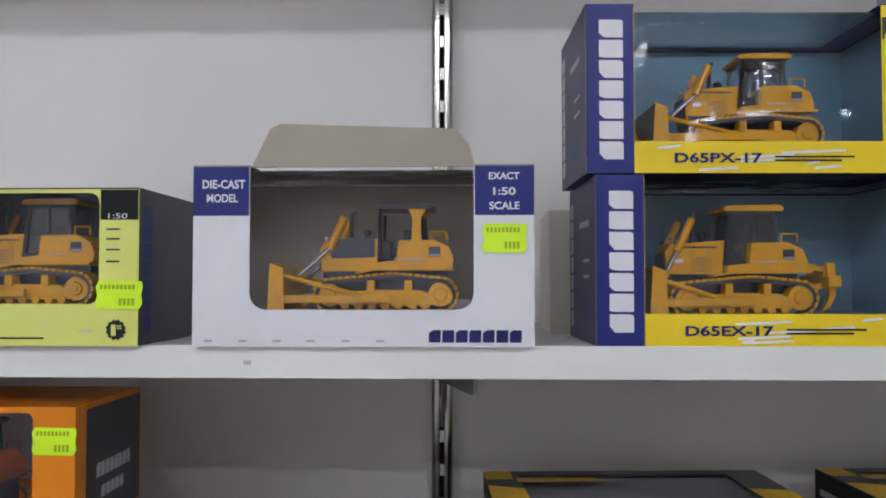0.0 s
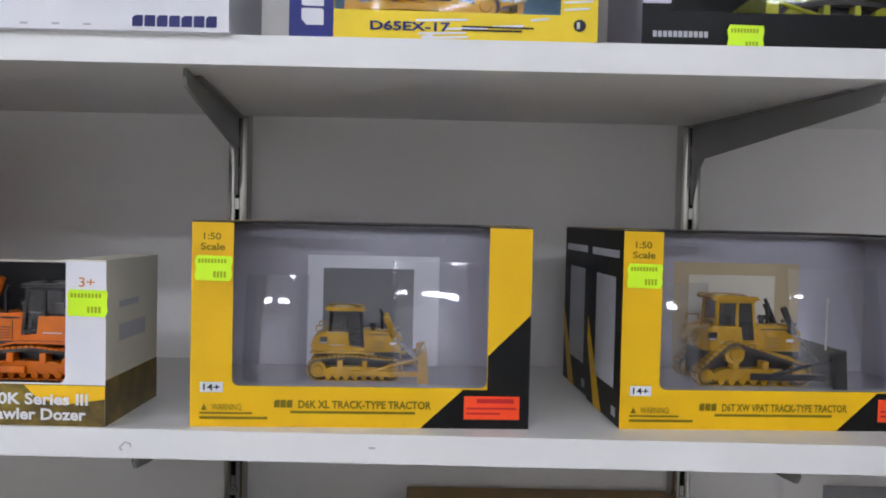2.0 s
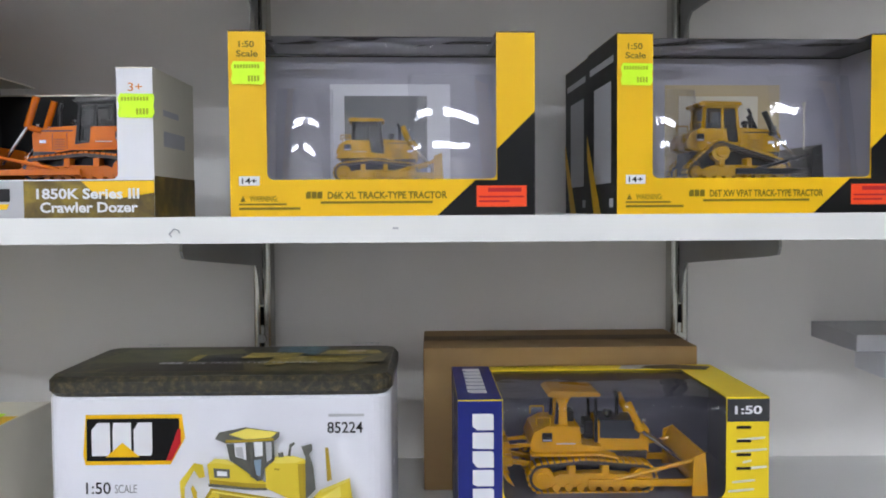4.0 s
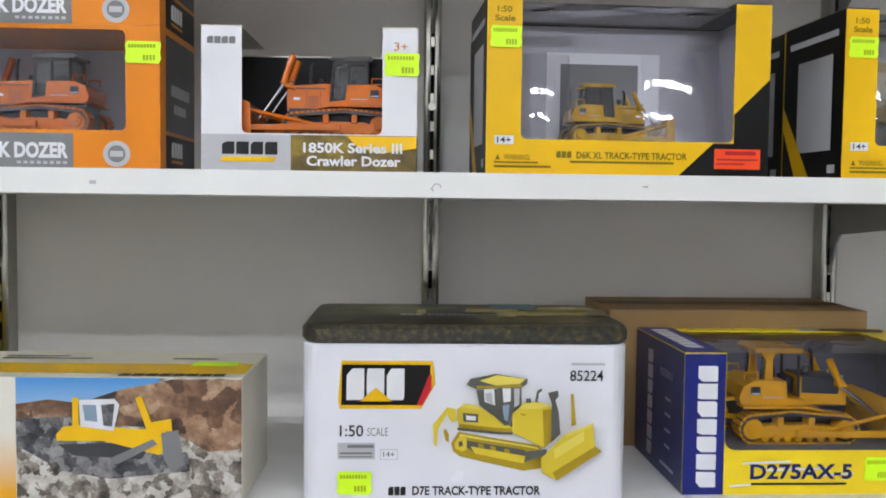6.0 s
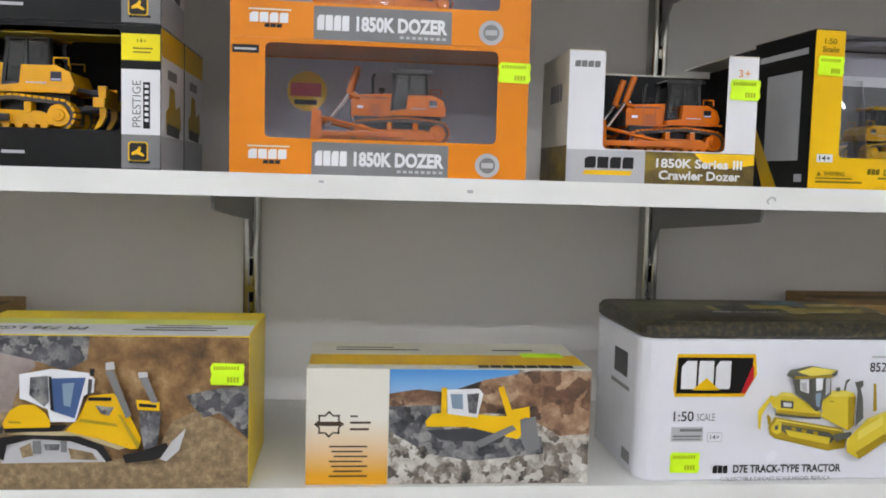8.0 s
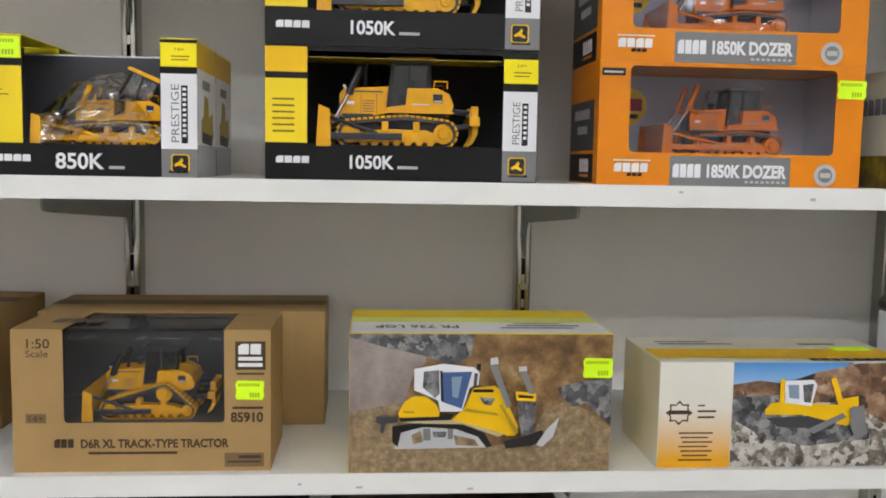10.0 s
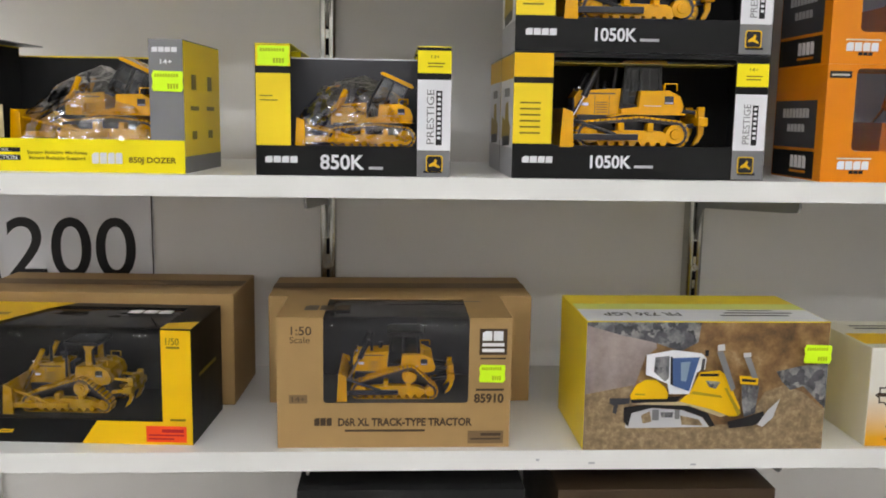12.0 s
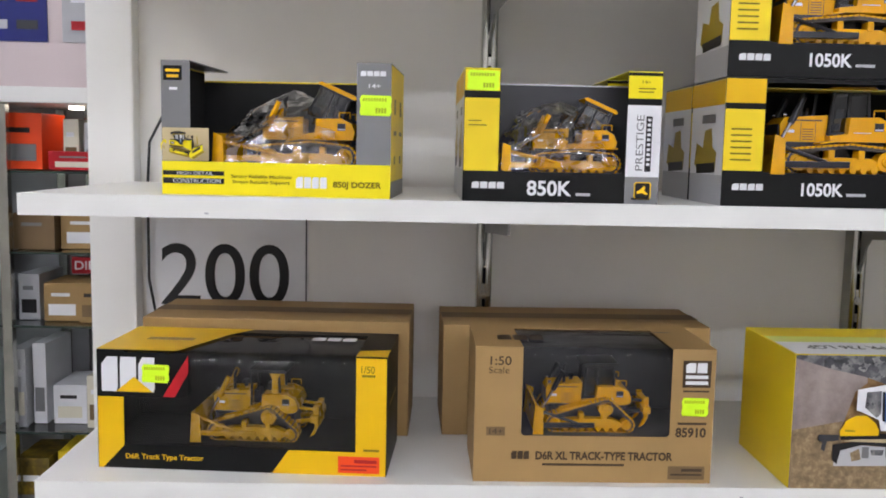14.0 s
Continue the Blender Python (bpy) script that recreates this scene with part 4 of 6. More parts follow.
def black_carton(z):
    b = Carton("toy_box", "black and silver window carton with red base line", "toy box", 0.49, 0.702, S1 + z, 0.262, 0.164, 0.17, 0, (1213, -25, 1745, 315), "stacked black and silver cartons")
    b.windowed((1265, -5, 1700, 246), 0.004, "black", "silver", "dblack", top="black")
    b.rect(1214, -24, 1263, 232, "silver")
    b.rect(1213, 309, 1745, 315, "red")
    b.bars([(1232 + 9 * i, 281, 1239 + 9 * i, 292) for i in range(11)], "lgrey")
    b.sticker(1362, 268, 1427, 316)
    b.flat("printed_panel", [[(0.02, 0.085), (0.1, 0.085), (0.1, 0.105), (0.02, 0.105)]], "lemon", "left", 1)
    b.flat("printed_panel", [[(0.02, 0.077), (0.1, 0.077), (0.1, 0.085), (0.02, 0.085)]], "black", "left", 1)
    b.bars([(0.03 + 0.007 * i, 0.09, 0.035 + 0.007 * i, 0.1) for i in range(9)], "inkolive", 2, face="left")
    bulldozer("lime-yellow toy machine with black undercarriage in a carton", 0.125, pose(*b.world(0.185, 0.09), 0, 0, 180), body="paint_lime", tracks="paint_black", ripper=False)


black_carton(0)
black_carton(0.1655)

# ---- middle shelf ----
b = Carton("toy_box", "yellow and grey open-front carton with a toy bulldozer", "toy box", -1.586, 0.718, S2, 0.272, 0.156, 0.16, -4, (46, 66, 436, 304))
b.windowed((95, 66, 378, 250), 0.006, "grey", "kyellow", "dblack", film=None, tops="grey", open_top=True, back_cut=0.07)
b.rect(46, 244, 436, 304, "lemon")
b.rect(46, 66, 94, 243, "grey")
b.rect(50, 74, 82, 100, "black", 2)
b.bars([(54, 80, 78, 85), (56, 90, 76, 95)], "inkyellow", 3)
b.bars([(60, 112, 74, 117)], "white", 2)
b.rect(47, 184, 127, 243, "beige", 2, "printed_picture")
print_machine(b, 50, 190, 125, 240, "lemon", "paint_black", "ink", False, 3)
b.bars([(48, 261, 153, 269), (48, 274, 153, 284)], "ink", 3)
b.words("HIGH DETAIL", 72, 262, 135, 268, "white", 4)
b.words("CONSTRUCTION", 65, 275, 147, 283, "white", 4)
b.words("Strong Reliable Machines", 165, 266, 268, 274, "inkolive", 3, 0.02)
b.words("Strong Reliable Support", 167, 276, 265, 284, "inkolive", 3, 0.02)
b.mark(276, 268, 330, 288, 4, "white", 3)
b.words("850J DOZER", 339, 275, 421, 289, "inkolive", 3, 0.03)
b.mark(384, 78, 428, 87, 4, "white", 2)
b.words("14+", 398, 100, 418, 108, "white", 2, 0.02)
b.sticker(383, 120, 437, 157)
b.flat("printed_panel", [[(0.0, 0.0), (0.16, 0.0), (0.16, 0.02), (0.0, 0.02)]], "grey", "right", 1)
b.bars([(0.03, 0.1, 0.05, 0.118), (0.1, 0.1, 0.12, 0.118), (0.025, 0.075, 0.06, 0.08), (0.095, 0.075, 0.13, 0.08), (0.03, 0.04, 0.05, 0.05), (0.1, 0.04, 0.12, 0.05)], "inkolive", 2, face="right")
bulldozer("yellow toy bulldozer with tilted cab wrapped in clear plastic", 0.17, pose(*b.world(0.142, 0.07), 0, 0, 176), glass="smokeglass", ripper=False, tilt=24, reach=0.9)
plastic_wrap(b, 0.05, 0.232, 0.012, 0.1, 0.012, 0.125, 3)


def prestige_strip(b, xs, y_top, y_band, y_white, y_grey, y_bot, x_badge):
    x0, x1 = xs
    b.rect(x0, y_top, x1, y_band, "lemon")
    b.rect(x0, y_band, x1, y_white, "black")
    b.rect(x0, y_white, x1, y_grey, "white")
    b.rect(x0, y_grey, x1, y_bot, "grey")
    w = x1 - x0
    b.words("14+", x0 + w * 0.4, y_top + 8, x0 + w * 0.65, y_top + 14, "inkolive", 2)
    b.bars([(x0 + w * 0.3, y_top + 22, x0 + w * 0.8, y_top + 24), (x0 + w * 0.3, y_top + 28, x0 + w * 0.75, y_top + 30)], "inkolive")
    b.words("PRESTIGE", x0 + w * 0.28, y_white + 18, x0 + w * 0.5, y_grey - 12, "grey", 2, 0, up=True)
    b.bars([(x0 + w * 0.56, y_white + 20, x0 + w * 0.74, y_grey - 10)], "ink", 2)
    b.bars([(x0 + w * 0.6, y_white + 24 + 9 * i, x0 + w * 0.7, y_white + 29 + 9 * i) for i in range(int((y_grey - y_white - 40) / 9))], "white", 3)
    bx, by = x_badge
    b.patch([(bx + px * 15, by + py * 16) for px, py in rounded(-1, -1, 1, 1, 0.3)], "inkyellow", 3, "printed_badge")
    b.patch([(bx + px * 13, by + py * 14) for px, py in rounded(-1, -1, 1, 1, 0.3)], "ink", 4, "printed_badge")
    b.patch([(bx - 10, by + 2), (bx - 2, by - 3), (bx + 2, by - 9), (bx + 5, by - 6), (bx + 3, by), (bx + 10, by + 5), (bx + 8, by + 8), (bx - 1, by + 4), (bx - 9, by + 6)], "inkyellow", 5, "brand_mark")
    b.bars([(x0 + w * 0.2, y_bot - 12, x0 + w * 0.75, y_bot - 8)], "ink", 3)


def side_art(b, face):
    """White and dark side panels with a small printed machine."""
    d, h = b.d, b.h
    b.flat("printed_panel", [[(0.001, h * 0.24), (d, h * 0.24), (d, h * 0.8), (0.001, h * 0.8)]], "white", face, 1)
    b.flat("printed_panel", [[(0.001, h * 0.8), (d, h * 0.8), (d, h * 0.995), (0.001, h * 0.995)]], "yellow", face, 1)
    b.flat("printed_panel", [[(0.001, 0.0), (d, 0.0), (d, h * 0.24), (0.001, h * 0.24)]], "lgrey", face, 1)
    b.bars([(d * 0.25, h * 0.66, d * 0.65, h * 0.73)], "grey", 2, face=face)
    s = [(0.2, 0.28), (0.7, 0.26), (0.85, 0.32), (0.8, 0.5), (0.6, 0.46), (0.55, 0.6), (0.35, 0.62), (0.3, 0.46), (0.18, 0.42)]
    b.flat("printed_picture", [[(d * u, h * v) for u, v in s]], "inkolive2", face, 2)
    b.flat("printed_picture", [[(d * u, h * v) for u, v in ((0.2, 0.26), (0.75, 0.24), (0.78, 0.32), (0.22, 0.34))]], "ink", face, 3)


def small_prestige(y):
    b = Carton("toy_box", "black and yellow open-front carton with a toy bulldozer", "toy box", -1.230, y, S2, 0.231, 0.153, 0.115, 0, (560, 78, 902, 318), "black and yellow cartons")
    b.windowed((622, 78, 842, 262), 0.008, "black", "white", "dgrey", film=None, tops="lemon", open_top=True, back_cut=0.05)
    b.rect(561, 117, 621, 129, "black")
    b.rect(561, 79, 621, 117, "lemon")
    b.rect(561, 130, 621, 262, "kyellow")
    b.bars([(568, 170, 590, 172), (568, 178, 600, 180)], "inkolive")
    prestige_strip(b, (843, 902), 84, 125, 137, 268, 318, (874, 293))
    b.words("850K", 672, 278, 750, 306, "white", 2, 0.022)
    b.bars([(758, 300, 783, 305)], "lgrey")
    b.mark(576, 282, 634, 294, 4, "white")
    side_art(b, "right")
    side_art(b, "left")
    return b


b = small_prestige(0.692)
b.sticker(564, 80, 620, 117)
bulldozer("amber toy bulldozer under crinkled clear plastic in a carton", 0.142, pose(*b.world(0.118, 0.055), 0, 0, 180), glass="clearglass", ripper=False, tilt=24, reach=0.85)
plastic_wrap(b, 0.045, 0.188, 0.01, 0.09, 0.04, 0.12, 8)
small_prestige(0.812)


def big_prestige(z, y=0.692):
    b = Carton("toy_box", "black and yellow window carton holding a toy bulldozer", "toy box", -0.924, y, S2 + z, 0.311, 0.149, 0.125, 0, (1012, 104, 1468, 332), "black and yellow cartons")
    b.windowed((1082, 110, 1408, 270), 0.004, "black", "white", "dblack", film=None, top="black")
    b.rect(1012, 104, 1081, 147, "yellow")
    b.rect(1012, 158, 1081, 268, "kyellow")
    b.bars([(1024, 192 + 11 * i, 1060, 195 + 11 * i) for i in range(6)], "inkolive")
    prestige_strip(b, (1409, 1467), 116, 158, 172, 276, 330, (1434, 303))
    b.words("1050K", 1152, 288, 1226, 312, "white", 2, 0.025)
    b.bars([(1232, 306, 1266, 311)], "lgrey")
    b.mark(1030, 291, 1086, 303, 4, "white")
    side_art(b, "right")
    side_art(b, "left")
    part("header_card", block(0.045, 0.268, 0.004, 0.06, 0.138, 0.139), "inkolive", b.root)
    if y < 0.8:
        bulldozer("yellow toy bulldozer with long ripper and black arms", 0.19, pose(*b.world(0.155, 0.06), 0, 0, 180), ripper=True, arms="paint_black", glass="cabglass")
    return b


big_prestige(0)
big_prestige(0.151)
big_prestige(0, 0.822)


def orange_carton(z, sticker):
    b = Carton("toy_box", "orange window carton holding an orange toy bulldozer", "toy box", -0.542, 0.689, S2 + z, 0.32, 0.1415, 0.14, 0.5, (258, 68, 800, 315), "stacked orange cartons")
    b.windowed((320, 74, 742, 248), 0.006, "orange", "orange", "tray", top="orange")
    b.rect(405, 254, 654, 315, "grey")
    b.mark(411, 270, 470, 298, 4, "white", 2)
    b.words("1850K DOZER", 481, 270, 646, 298, "white", 2, 0.045)
    b.bars([(560 + 11 * i, 303, 567 + 11 * i, 308) for i in range(8)], "lgrey", 2)
    b.bars([(290, 263, 365, 266)], "cream", 2)
    b.mark(292, 270, 362, 288, 4, "white", 2)
    b.mark(318, 290, 350, 297, 3, "ink", 2)
    badge(b, 727, 289, 23, "lgrey", 2)
    badge(b, 727, 289, 15, "grey", 3)
    b.bars([(716, 284, 738, 294)], "lgrey", 4)
    b.rect(262, 80, 309, 95, "ink", 2)
    b.bars([(266, 86, 304, 90)], "lgrey", 3)
    if sticker:
        b.sticker(742, 93, 803, 132)
    for face in ("left", "right"):
        b.flat("printed_panel", [[(0.02, 0.04), (0.138, 0.04), (0.138, 0.1 if face == "left" else 0.138), (0.02, 0.1 if face == "left" else 0.138)]], "dgrey", face, 1)
        b.flat("printed_panel", [[(0.02, 0.002), (0.138, 0.002), (0.138, 0.036), (0.02, 0.036)]], "black", face, 1)
        b.mark(0.04, 0.078, 0.115, 0.09, 8, "lgrey", 2, face=face)
        b.mark(0.05, 0.06, 0.1, 0.07, 5, "lgrey", 2, face=face)
        b.mark(0.04, 0.014, 0.085, 0.03, 4, "white", 2, face=face)
        b.bars([(0.04, 0.008, 0.085, 0.011)], "orange", 2, face=face)
    disc = bmesh.new()
    rod(disc, (0.075, 0.1335, 0.1), (0.075, 0.1345, 0.1), 0.024, 20)
    part("printed_disc", disc, "inkyellow", b.root, "yellow disc with red label on the back card")
    part("printed_label", block(0.055, 0.092, 0.132, 0.133, 0.094, 0.11), "red", b.root)
    part("printed_label", block(0.06, 0.087, 0.132, 0.133, 0.084, 0.09), "ink", b.root)
    bulldozer("orange toy bulldozer with tall lift cylinders in a carton", 0.152, pose(*b.world(0.162, 0.07), 0, 0, 180), body="paint_orange", tracks="paint_orange", mast=True, ripper=False, glass="smokeglass", group="orange toy bulldozers", canopy="smokeglass", reach=0.86)


orange_carton(0, True)
orange_carton(0.143, True)

b = Carton("toy_box", "white open-front carton with an orange toy bulldozer", "toy box", -0.179, 0.683, S2, 0.214, 0.142, 0.135, 0, (516, 62, 893, 312))
b.windowed((586, 62, 832, 247), 0.006, "white", "cream", "dblack", film=None, tops="cream", open_top=True, back_cut=0.05)
b.rect(516, 249, 672, 312, "lgrey")
b.rect(672, 249, 893, 312, "olive")
b.patch([(770, 250), (893, 250), (893, 270), (830, 280), (790, 270)], "inkyellow", 2, "printed_picture")
b.mark(552, 262, 652, 284, 4, "ink", 2)
b.patch([(548, 297), (643, 297), (648, 288), (553, 288)], "inkyellow", 2)
b.words("1850K Series III", 694, 262, 868, 280, "white", 4, 0.03)
b.words("Crawler Dozer", 700, 285, 865, 303, "white", 4, 0.03)
b.words("3+", 852, 86, 876, 100, "orange", 2)
b.mark(526, 80, 577, 92, 4, "grey", 2)
b.sticker(835, 104, 897, 145)
b.flat("printed_panel", [[(0.0, 0.0), (0.135, 0.0), (0.135, 0.04), (0.0, 0.04)]], "olive", "right", 1)
b.flat("printed_panel", [[(0.0, 0.0), (0.135, 0.0), (0.135, 0.04), (0.0, 0.04)]], "olive", "left", 1)
b.bars([(0.03, 0.07, 0.1, 0.085), (0.03, 0.1, 0.08, 0.106)], "lgrey", 1, face="right")
b.mark(0.03, 0.09, 0.09, 0.11, 4, "grey", 1, face="left")
bulldozer("orange toy bulldozer with tall lift cylinders in a carton", 0.152, pose(*b.world(0.112, 0.06), 0, 0, 180), body="paint_orange", tracks="paint_orange", mast=True, ripper=False, glass="smokeglass", group="orange toy bulldozers", canopy="smokeglass", reach=0.86)


def yellow_carton(x, y, turn, title, scale_mark, facing, toy):
    b = Carton("toy_box", "yellow and black window carton with clear top film", "toy box", x, y, S2, 0.297, 0.178, 0.135, turn, (527, 54, 1050, 372), "yellow and black window cartons")
    b.windowed((590, 54, 983, 308), 0.006, "yellow", "black", "tray", tops="dgrey")
    b.patch([(984, 256), (1050, 190), (1050, 372), (880, 372), (946, 310), (984, 310)], "black")
    b.words("1:50", 545, 70, 571, 81, "inkolive", 2, 0.02)
    b.words("Scale", 541, 86, 577, 97, "inkolive", 2, 0.02)
    b.sticker(532, 105, 589, 145)
    b.rect(542, 302, 577, 318, "white", 2)
    b.words("14+", 547, 305, 572, 315, "ink", 3, 0.02)
    b.words("WARNING:", 560, 336, 607, 346, "inkolive", 2, 0.01)
    b.patch([(544, 346), (553, 346), (548.5, 336)], "inkolive", 2, "printed_sign")
    b.bars([(542, 349, 622, 352), (542, 356, 645, 360)], "inkolive")
    b.mark(655, 329, 684, 341, 3, "inkolive")
    b.words(title, 692, 329, 897, 342, "inkolive", 2, 0.03)
    b.bars([(680, 346, 872, 350)], "inkolive")
    b.rect(948, 320, 1035, 357, "warn", 2, "warning_label")
    b.bars([(968, 324, 1026, 331)], "red", 3)
    b.bars([(952, 338, 1030, 341), (952, 346, 1005, 349)], "red", 3)
    h, d = b.h, b.d
    for face in ("left", "right"):
        b.flat("printed_panel", [[(d * 0.18, h * 0.18), (d * 0.75, h * 0.18), (d * 0.75, h * 0.76), (d * 0.18, h * 0.76)]], "lgrey", face, 1)
        b.flat("printed_panel", [[(d * 0.5, 0.0), (d * 0.75, 0.0), (d, h * 0.35), (d, h * 0.5)]], "yellow", face, 2)
        b.bars([(d * 0.1, h * 0.86, d * 0.9, h * 0.9)], "lgrey", 2, face=face)
        b.bars([(d * 0.1, h * 0.04, d * 0.22, h * 0.09)], "lgrey", 2, face=face)
    (tx0, _), (tx1, _) = b.at(590, 54), b.at(983, 54)
    b.flat("printed_panel", [[(0, 0), (tx0, 0), (tx0, d * 0.4), (0, d * 0.5)], [(tx1, 0), (b.w, 0), (b.w, d * 0.3), (tx1, d * 0.35)], [(tx0 * 0.9, d * 0.62), (tx0 + 0.09, d * 0.62), (tx0 + 0.075, d * 0.75), (tx0 * 0.9, d * 0.75)], [(0, d * 0.7), (tx0 * 0.8, d * 0.7), (tx0 * 0.8, d), (0, d)]], "yellow", "top", 5)
    if toy:
        for cx, rx, low, high_z, deep in ((0.218, 0.046, 0.028, 0.145, 0.008), (0.068, 0.03, 0.028, 0.13, 0.014)):
            bm = bmesh.new()
            rows = []
            for j in range(15):
                q = j / 14
                back = 0.012 + (high_z - low) * (0.1 * q + 0.1 * q * q)
                rows.append([bm.verts.new((cx + rx * math.sin(radians(-75 + 10 * i)), 0.012 + back + deep * (1 - math.cos(radians(-75 + 10 * i))), low + (high_z - low) * q)) for i in range(16)])
            for lower, upper in zip(rows, rows[1:]):
                for i in range(15):
                    bm.faces.new((lower[i], lower[i + 1], upper[i + 1], upper[i]))
            fo = part("blister", bm, "blister", b.root, "clear moulded blister beside the model", smooth=True)
            fo.visible_shadow = False
        part("back_print", block(0.088, 0.222, d - 0.0052, d - 0.0042, 0.03, 0.146), "white" if facing else "beige", b.root, "pale printed border on the back card")
        part("back_picture", block(0.104, 0.196, d - 0.006, d - 0.0053, 0.03, 0.133), "grey" if facing else "cream", b.root)
        bulldozer("small yellow toy bulldozer in a clear blister", 0.11 if facing else 0.138, pose(*b.world(0.152 if facing else 0.15, 0.07), 0, 0, turn), body="paint_deep", tracks="paint_deep", ripper=False, high=not facing, canopy="paint_deep", glass="smokeglass", blade=None if facing else "paint_black", arms=None if facing else "paint_black", pole=not facing, frame_paint=None if facing else "paint_deep", reach=0.75)
    return b


yellow_carton(0.105, 0.693, 3.5, "D6K XL TRACK-TYPE TRACTOR", 0, True, True)
yellow_carton(0.112, 0.833, 3.5, "D6K XL TRACK-TYPE TRACTOR", 0, True, False)
yellow_carton(0.484, 0.72, 3.5, "D6T XW VPAT TRACK-TYPE TRACTOR", 0, False, True)
yellow_carton(0.478, 0.862, 3.5, "D6T XW VPAT TRACK-TYPE TRACTOR", 0, False, False)

# ---- lower shelf ----
b = Carton("toy_box", "black and yellow window carton with a toy bulldozer", "toy box", -1.672, 0.728, S3, 0.358, 0.148, 0.14, -4, (165, 625, 685, 843))
b.windowed((214, 625, 629, 797), 0.003, "black", "black", "dblack", tops="black")
b.patch([(166, 710), (213, 710), (213, 800), (174, 843), (166, 843)], "yellow")
b.patch([(480, 843), (510, 799), (630, 799), (630, 626), (684, 626), (684, 843)], "yellow")
b.mark(174, 636, 274, 700, 3, "white", 3, slant=0.3)
b.patch([(200, 700), (266, 700), (233, 672)], "yellow", 4, "brand_mark")
b.rect(166, 627, 330, 708, "black", 2)
b.patch([(284, 708), (306, 708), (331, 662), (331, 630)], "red", 3)
b.sticker(247, 648, 297, 682)
b.words("D6R Track Type Tractor", 215, 815, 357, 828, "inkyellow", 2, 0.02)
b.words("1/50", 639, 640, 663, 653, "inkolive", 2, 0.01)
b.bars([(640, 656, 664, 660), (644, 793, 672, 797)], "inkolive")
b.rect(599, 807, 673, 838, "warn", 2, "warning_label")
b.bars([(628, 813, 668, 819), (604, 823, 668, 826), (604, 830, 650, 833)], "red", 3)
b.flat("printed_panel", [[(0, 0), (0.1, 0), (0.135, 0.1), (0.16, 0.14), (0, 0.14)]], "yellow", "top", 5)
b.flat("printed_panel", [[(0.32, 0), (0.358, 0), (0.358, 0.04), (0.32, 0.03)]], "yellow", "top", 5)
b.mark(0.25, 0.08, 0.31, 0.1, 3, "white", 6, face="top")
b.bars([(0.04, 0.06, 0.1, 0.075)], "kraft", 6, face="top")
b.bars([(0.03, 0.08, 0.11, 0.085)], "inkolive", 1, face="right")
bulldozer("deep yellow toy bulldozer with rear ripper and high drive", 0.158, pose(*b.world(0.19, 0.07), 0, 0, 176), body="paint_deep", tracks="paint_deep", high=True, cab="open", canopy="paint_black")


def brown_carton(x, y, w, h, d, turn=0.0, z=S3, label="plain brown shipping carton, taped and slightly worn", material="kraft"):
    b = Carton("shipping_carton", label, "shipping carton", x, y, z, w, h, d, turn)
    b.solid(material, 0.002)
    b.flat("flap_seam", [[(0.002, d / 2 - 0.0008), (w - 0.002, d / 2 - 0.0008), (w - 0.002, d / 2 + 0.0008), (0.002, d / 2 + 0.0008)]], "kraft_dark", "top", 1)
    b.flat("packing_tape", [[(0.0, d / 2 - 0.02), (w, d / 2 - 0.02), (w, d / 2 + 0.02), (0.0, d / 2 + 0.02)]], "kraft_dark", "top", 2)
    return b


brown_carton(-1.66, 0.872, 0.37, 0.162, 0.155, -2, label="plain brown shipping carton behind a window carton")
brown_carton(-1.243, 0.868, 0.378, 0.158, 0.15, 1, label="plain brown shipping carton behind a kraft window carton")
brown_carton(0.284, 0.917, 0.338, 0.177, 0.158, 1, label="plain brown shipping carton behind a blue and yellow carton")

b = Carton("toy_box", "brown kraft window carton with a yellow toy bulldozer", "toy box", -1.209, 0.692, S3, 0.291, 0.166, 0.135, 0, (587, 566, 1000, 795))
b.windowed((668, 566, 925, 715), 0.005, "kraft", "kraft", "dgrey", tops="kraft")
b.words("1:50", 612, 580, 648, 595, "inkbrown", 2, 0.01)
b.words("Scale", 610, 598, 645, 609, "inkbrown", 2)
b.rect(943, 583, 992, 629, "inkbrown", 2)
b.mark(948, 587, 987, 604, 2, "white", 3)
b.bars([(948, 608, 987, 614), (948, 618, 987, 624)], "white", 3)
b.bars([(945, 634, 990, 637), (938, 689, 988, 693)], "inkbrown")
b.sticker(943, 646, 990, 678)
b.words("85910", 935, 698, 988, 715, "inkbrown", 2, 0.035)
b.mark(652, 741, 684, 755, 3, "inkbrown")
b.words("D6R XL TRACK-TYPE TRACTOR", 694, 741, 932, 756, "inkbrown", 2, 0.035)
b.bars([(706, 762, 848, 766)], "inkbrown")
b.rect(925, 765, 989, 788, "kraft_dark", 2)
b.bars([(948, 769, 984, 774), (930, 778, 984, 781)], "inkbrown", 3)
b.rect(608, 700, 640, 715, "kraft_dark", 2)
b.words("14+", 613, 703, 636, 712, "inkbrown", 3)
b.mark(0.03, 0.04, 0.09, 0.07, 3, "inkbrown", 5, face="top")
b.bars([(0.13, 0.095, 0.26, 0.1)], "inkbrown", 5, face="top")
bulldozer("yellow toy bulldozer with high-drive tracks in a carton", 0.15, pose(*b.world(0.15, 0.06), 0, 0, 180), high=True, canopy="paint_black", arms="paint_black")

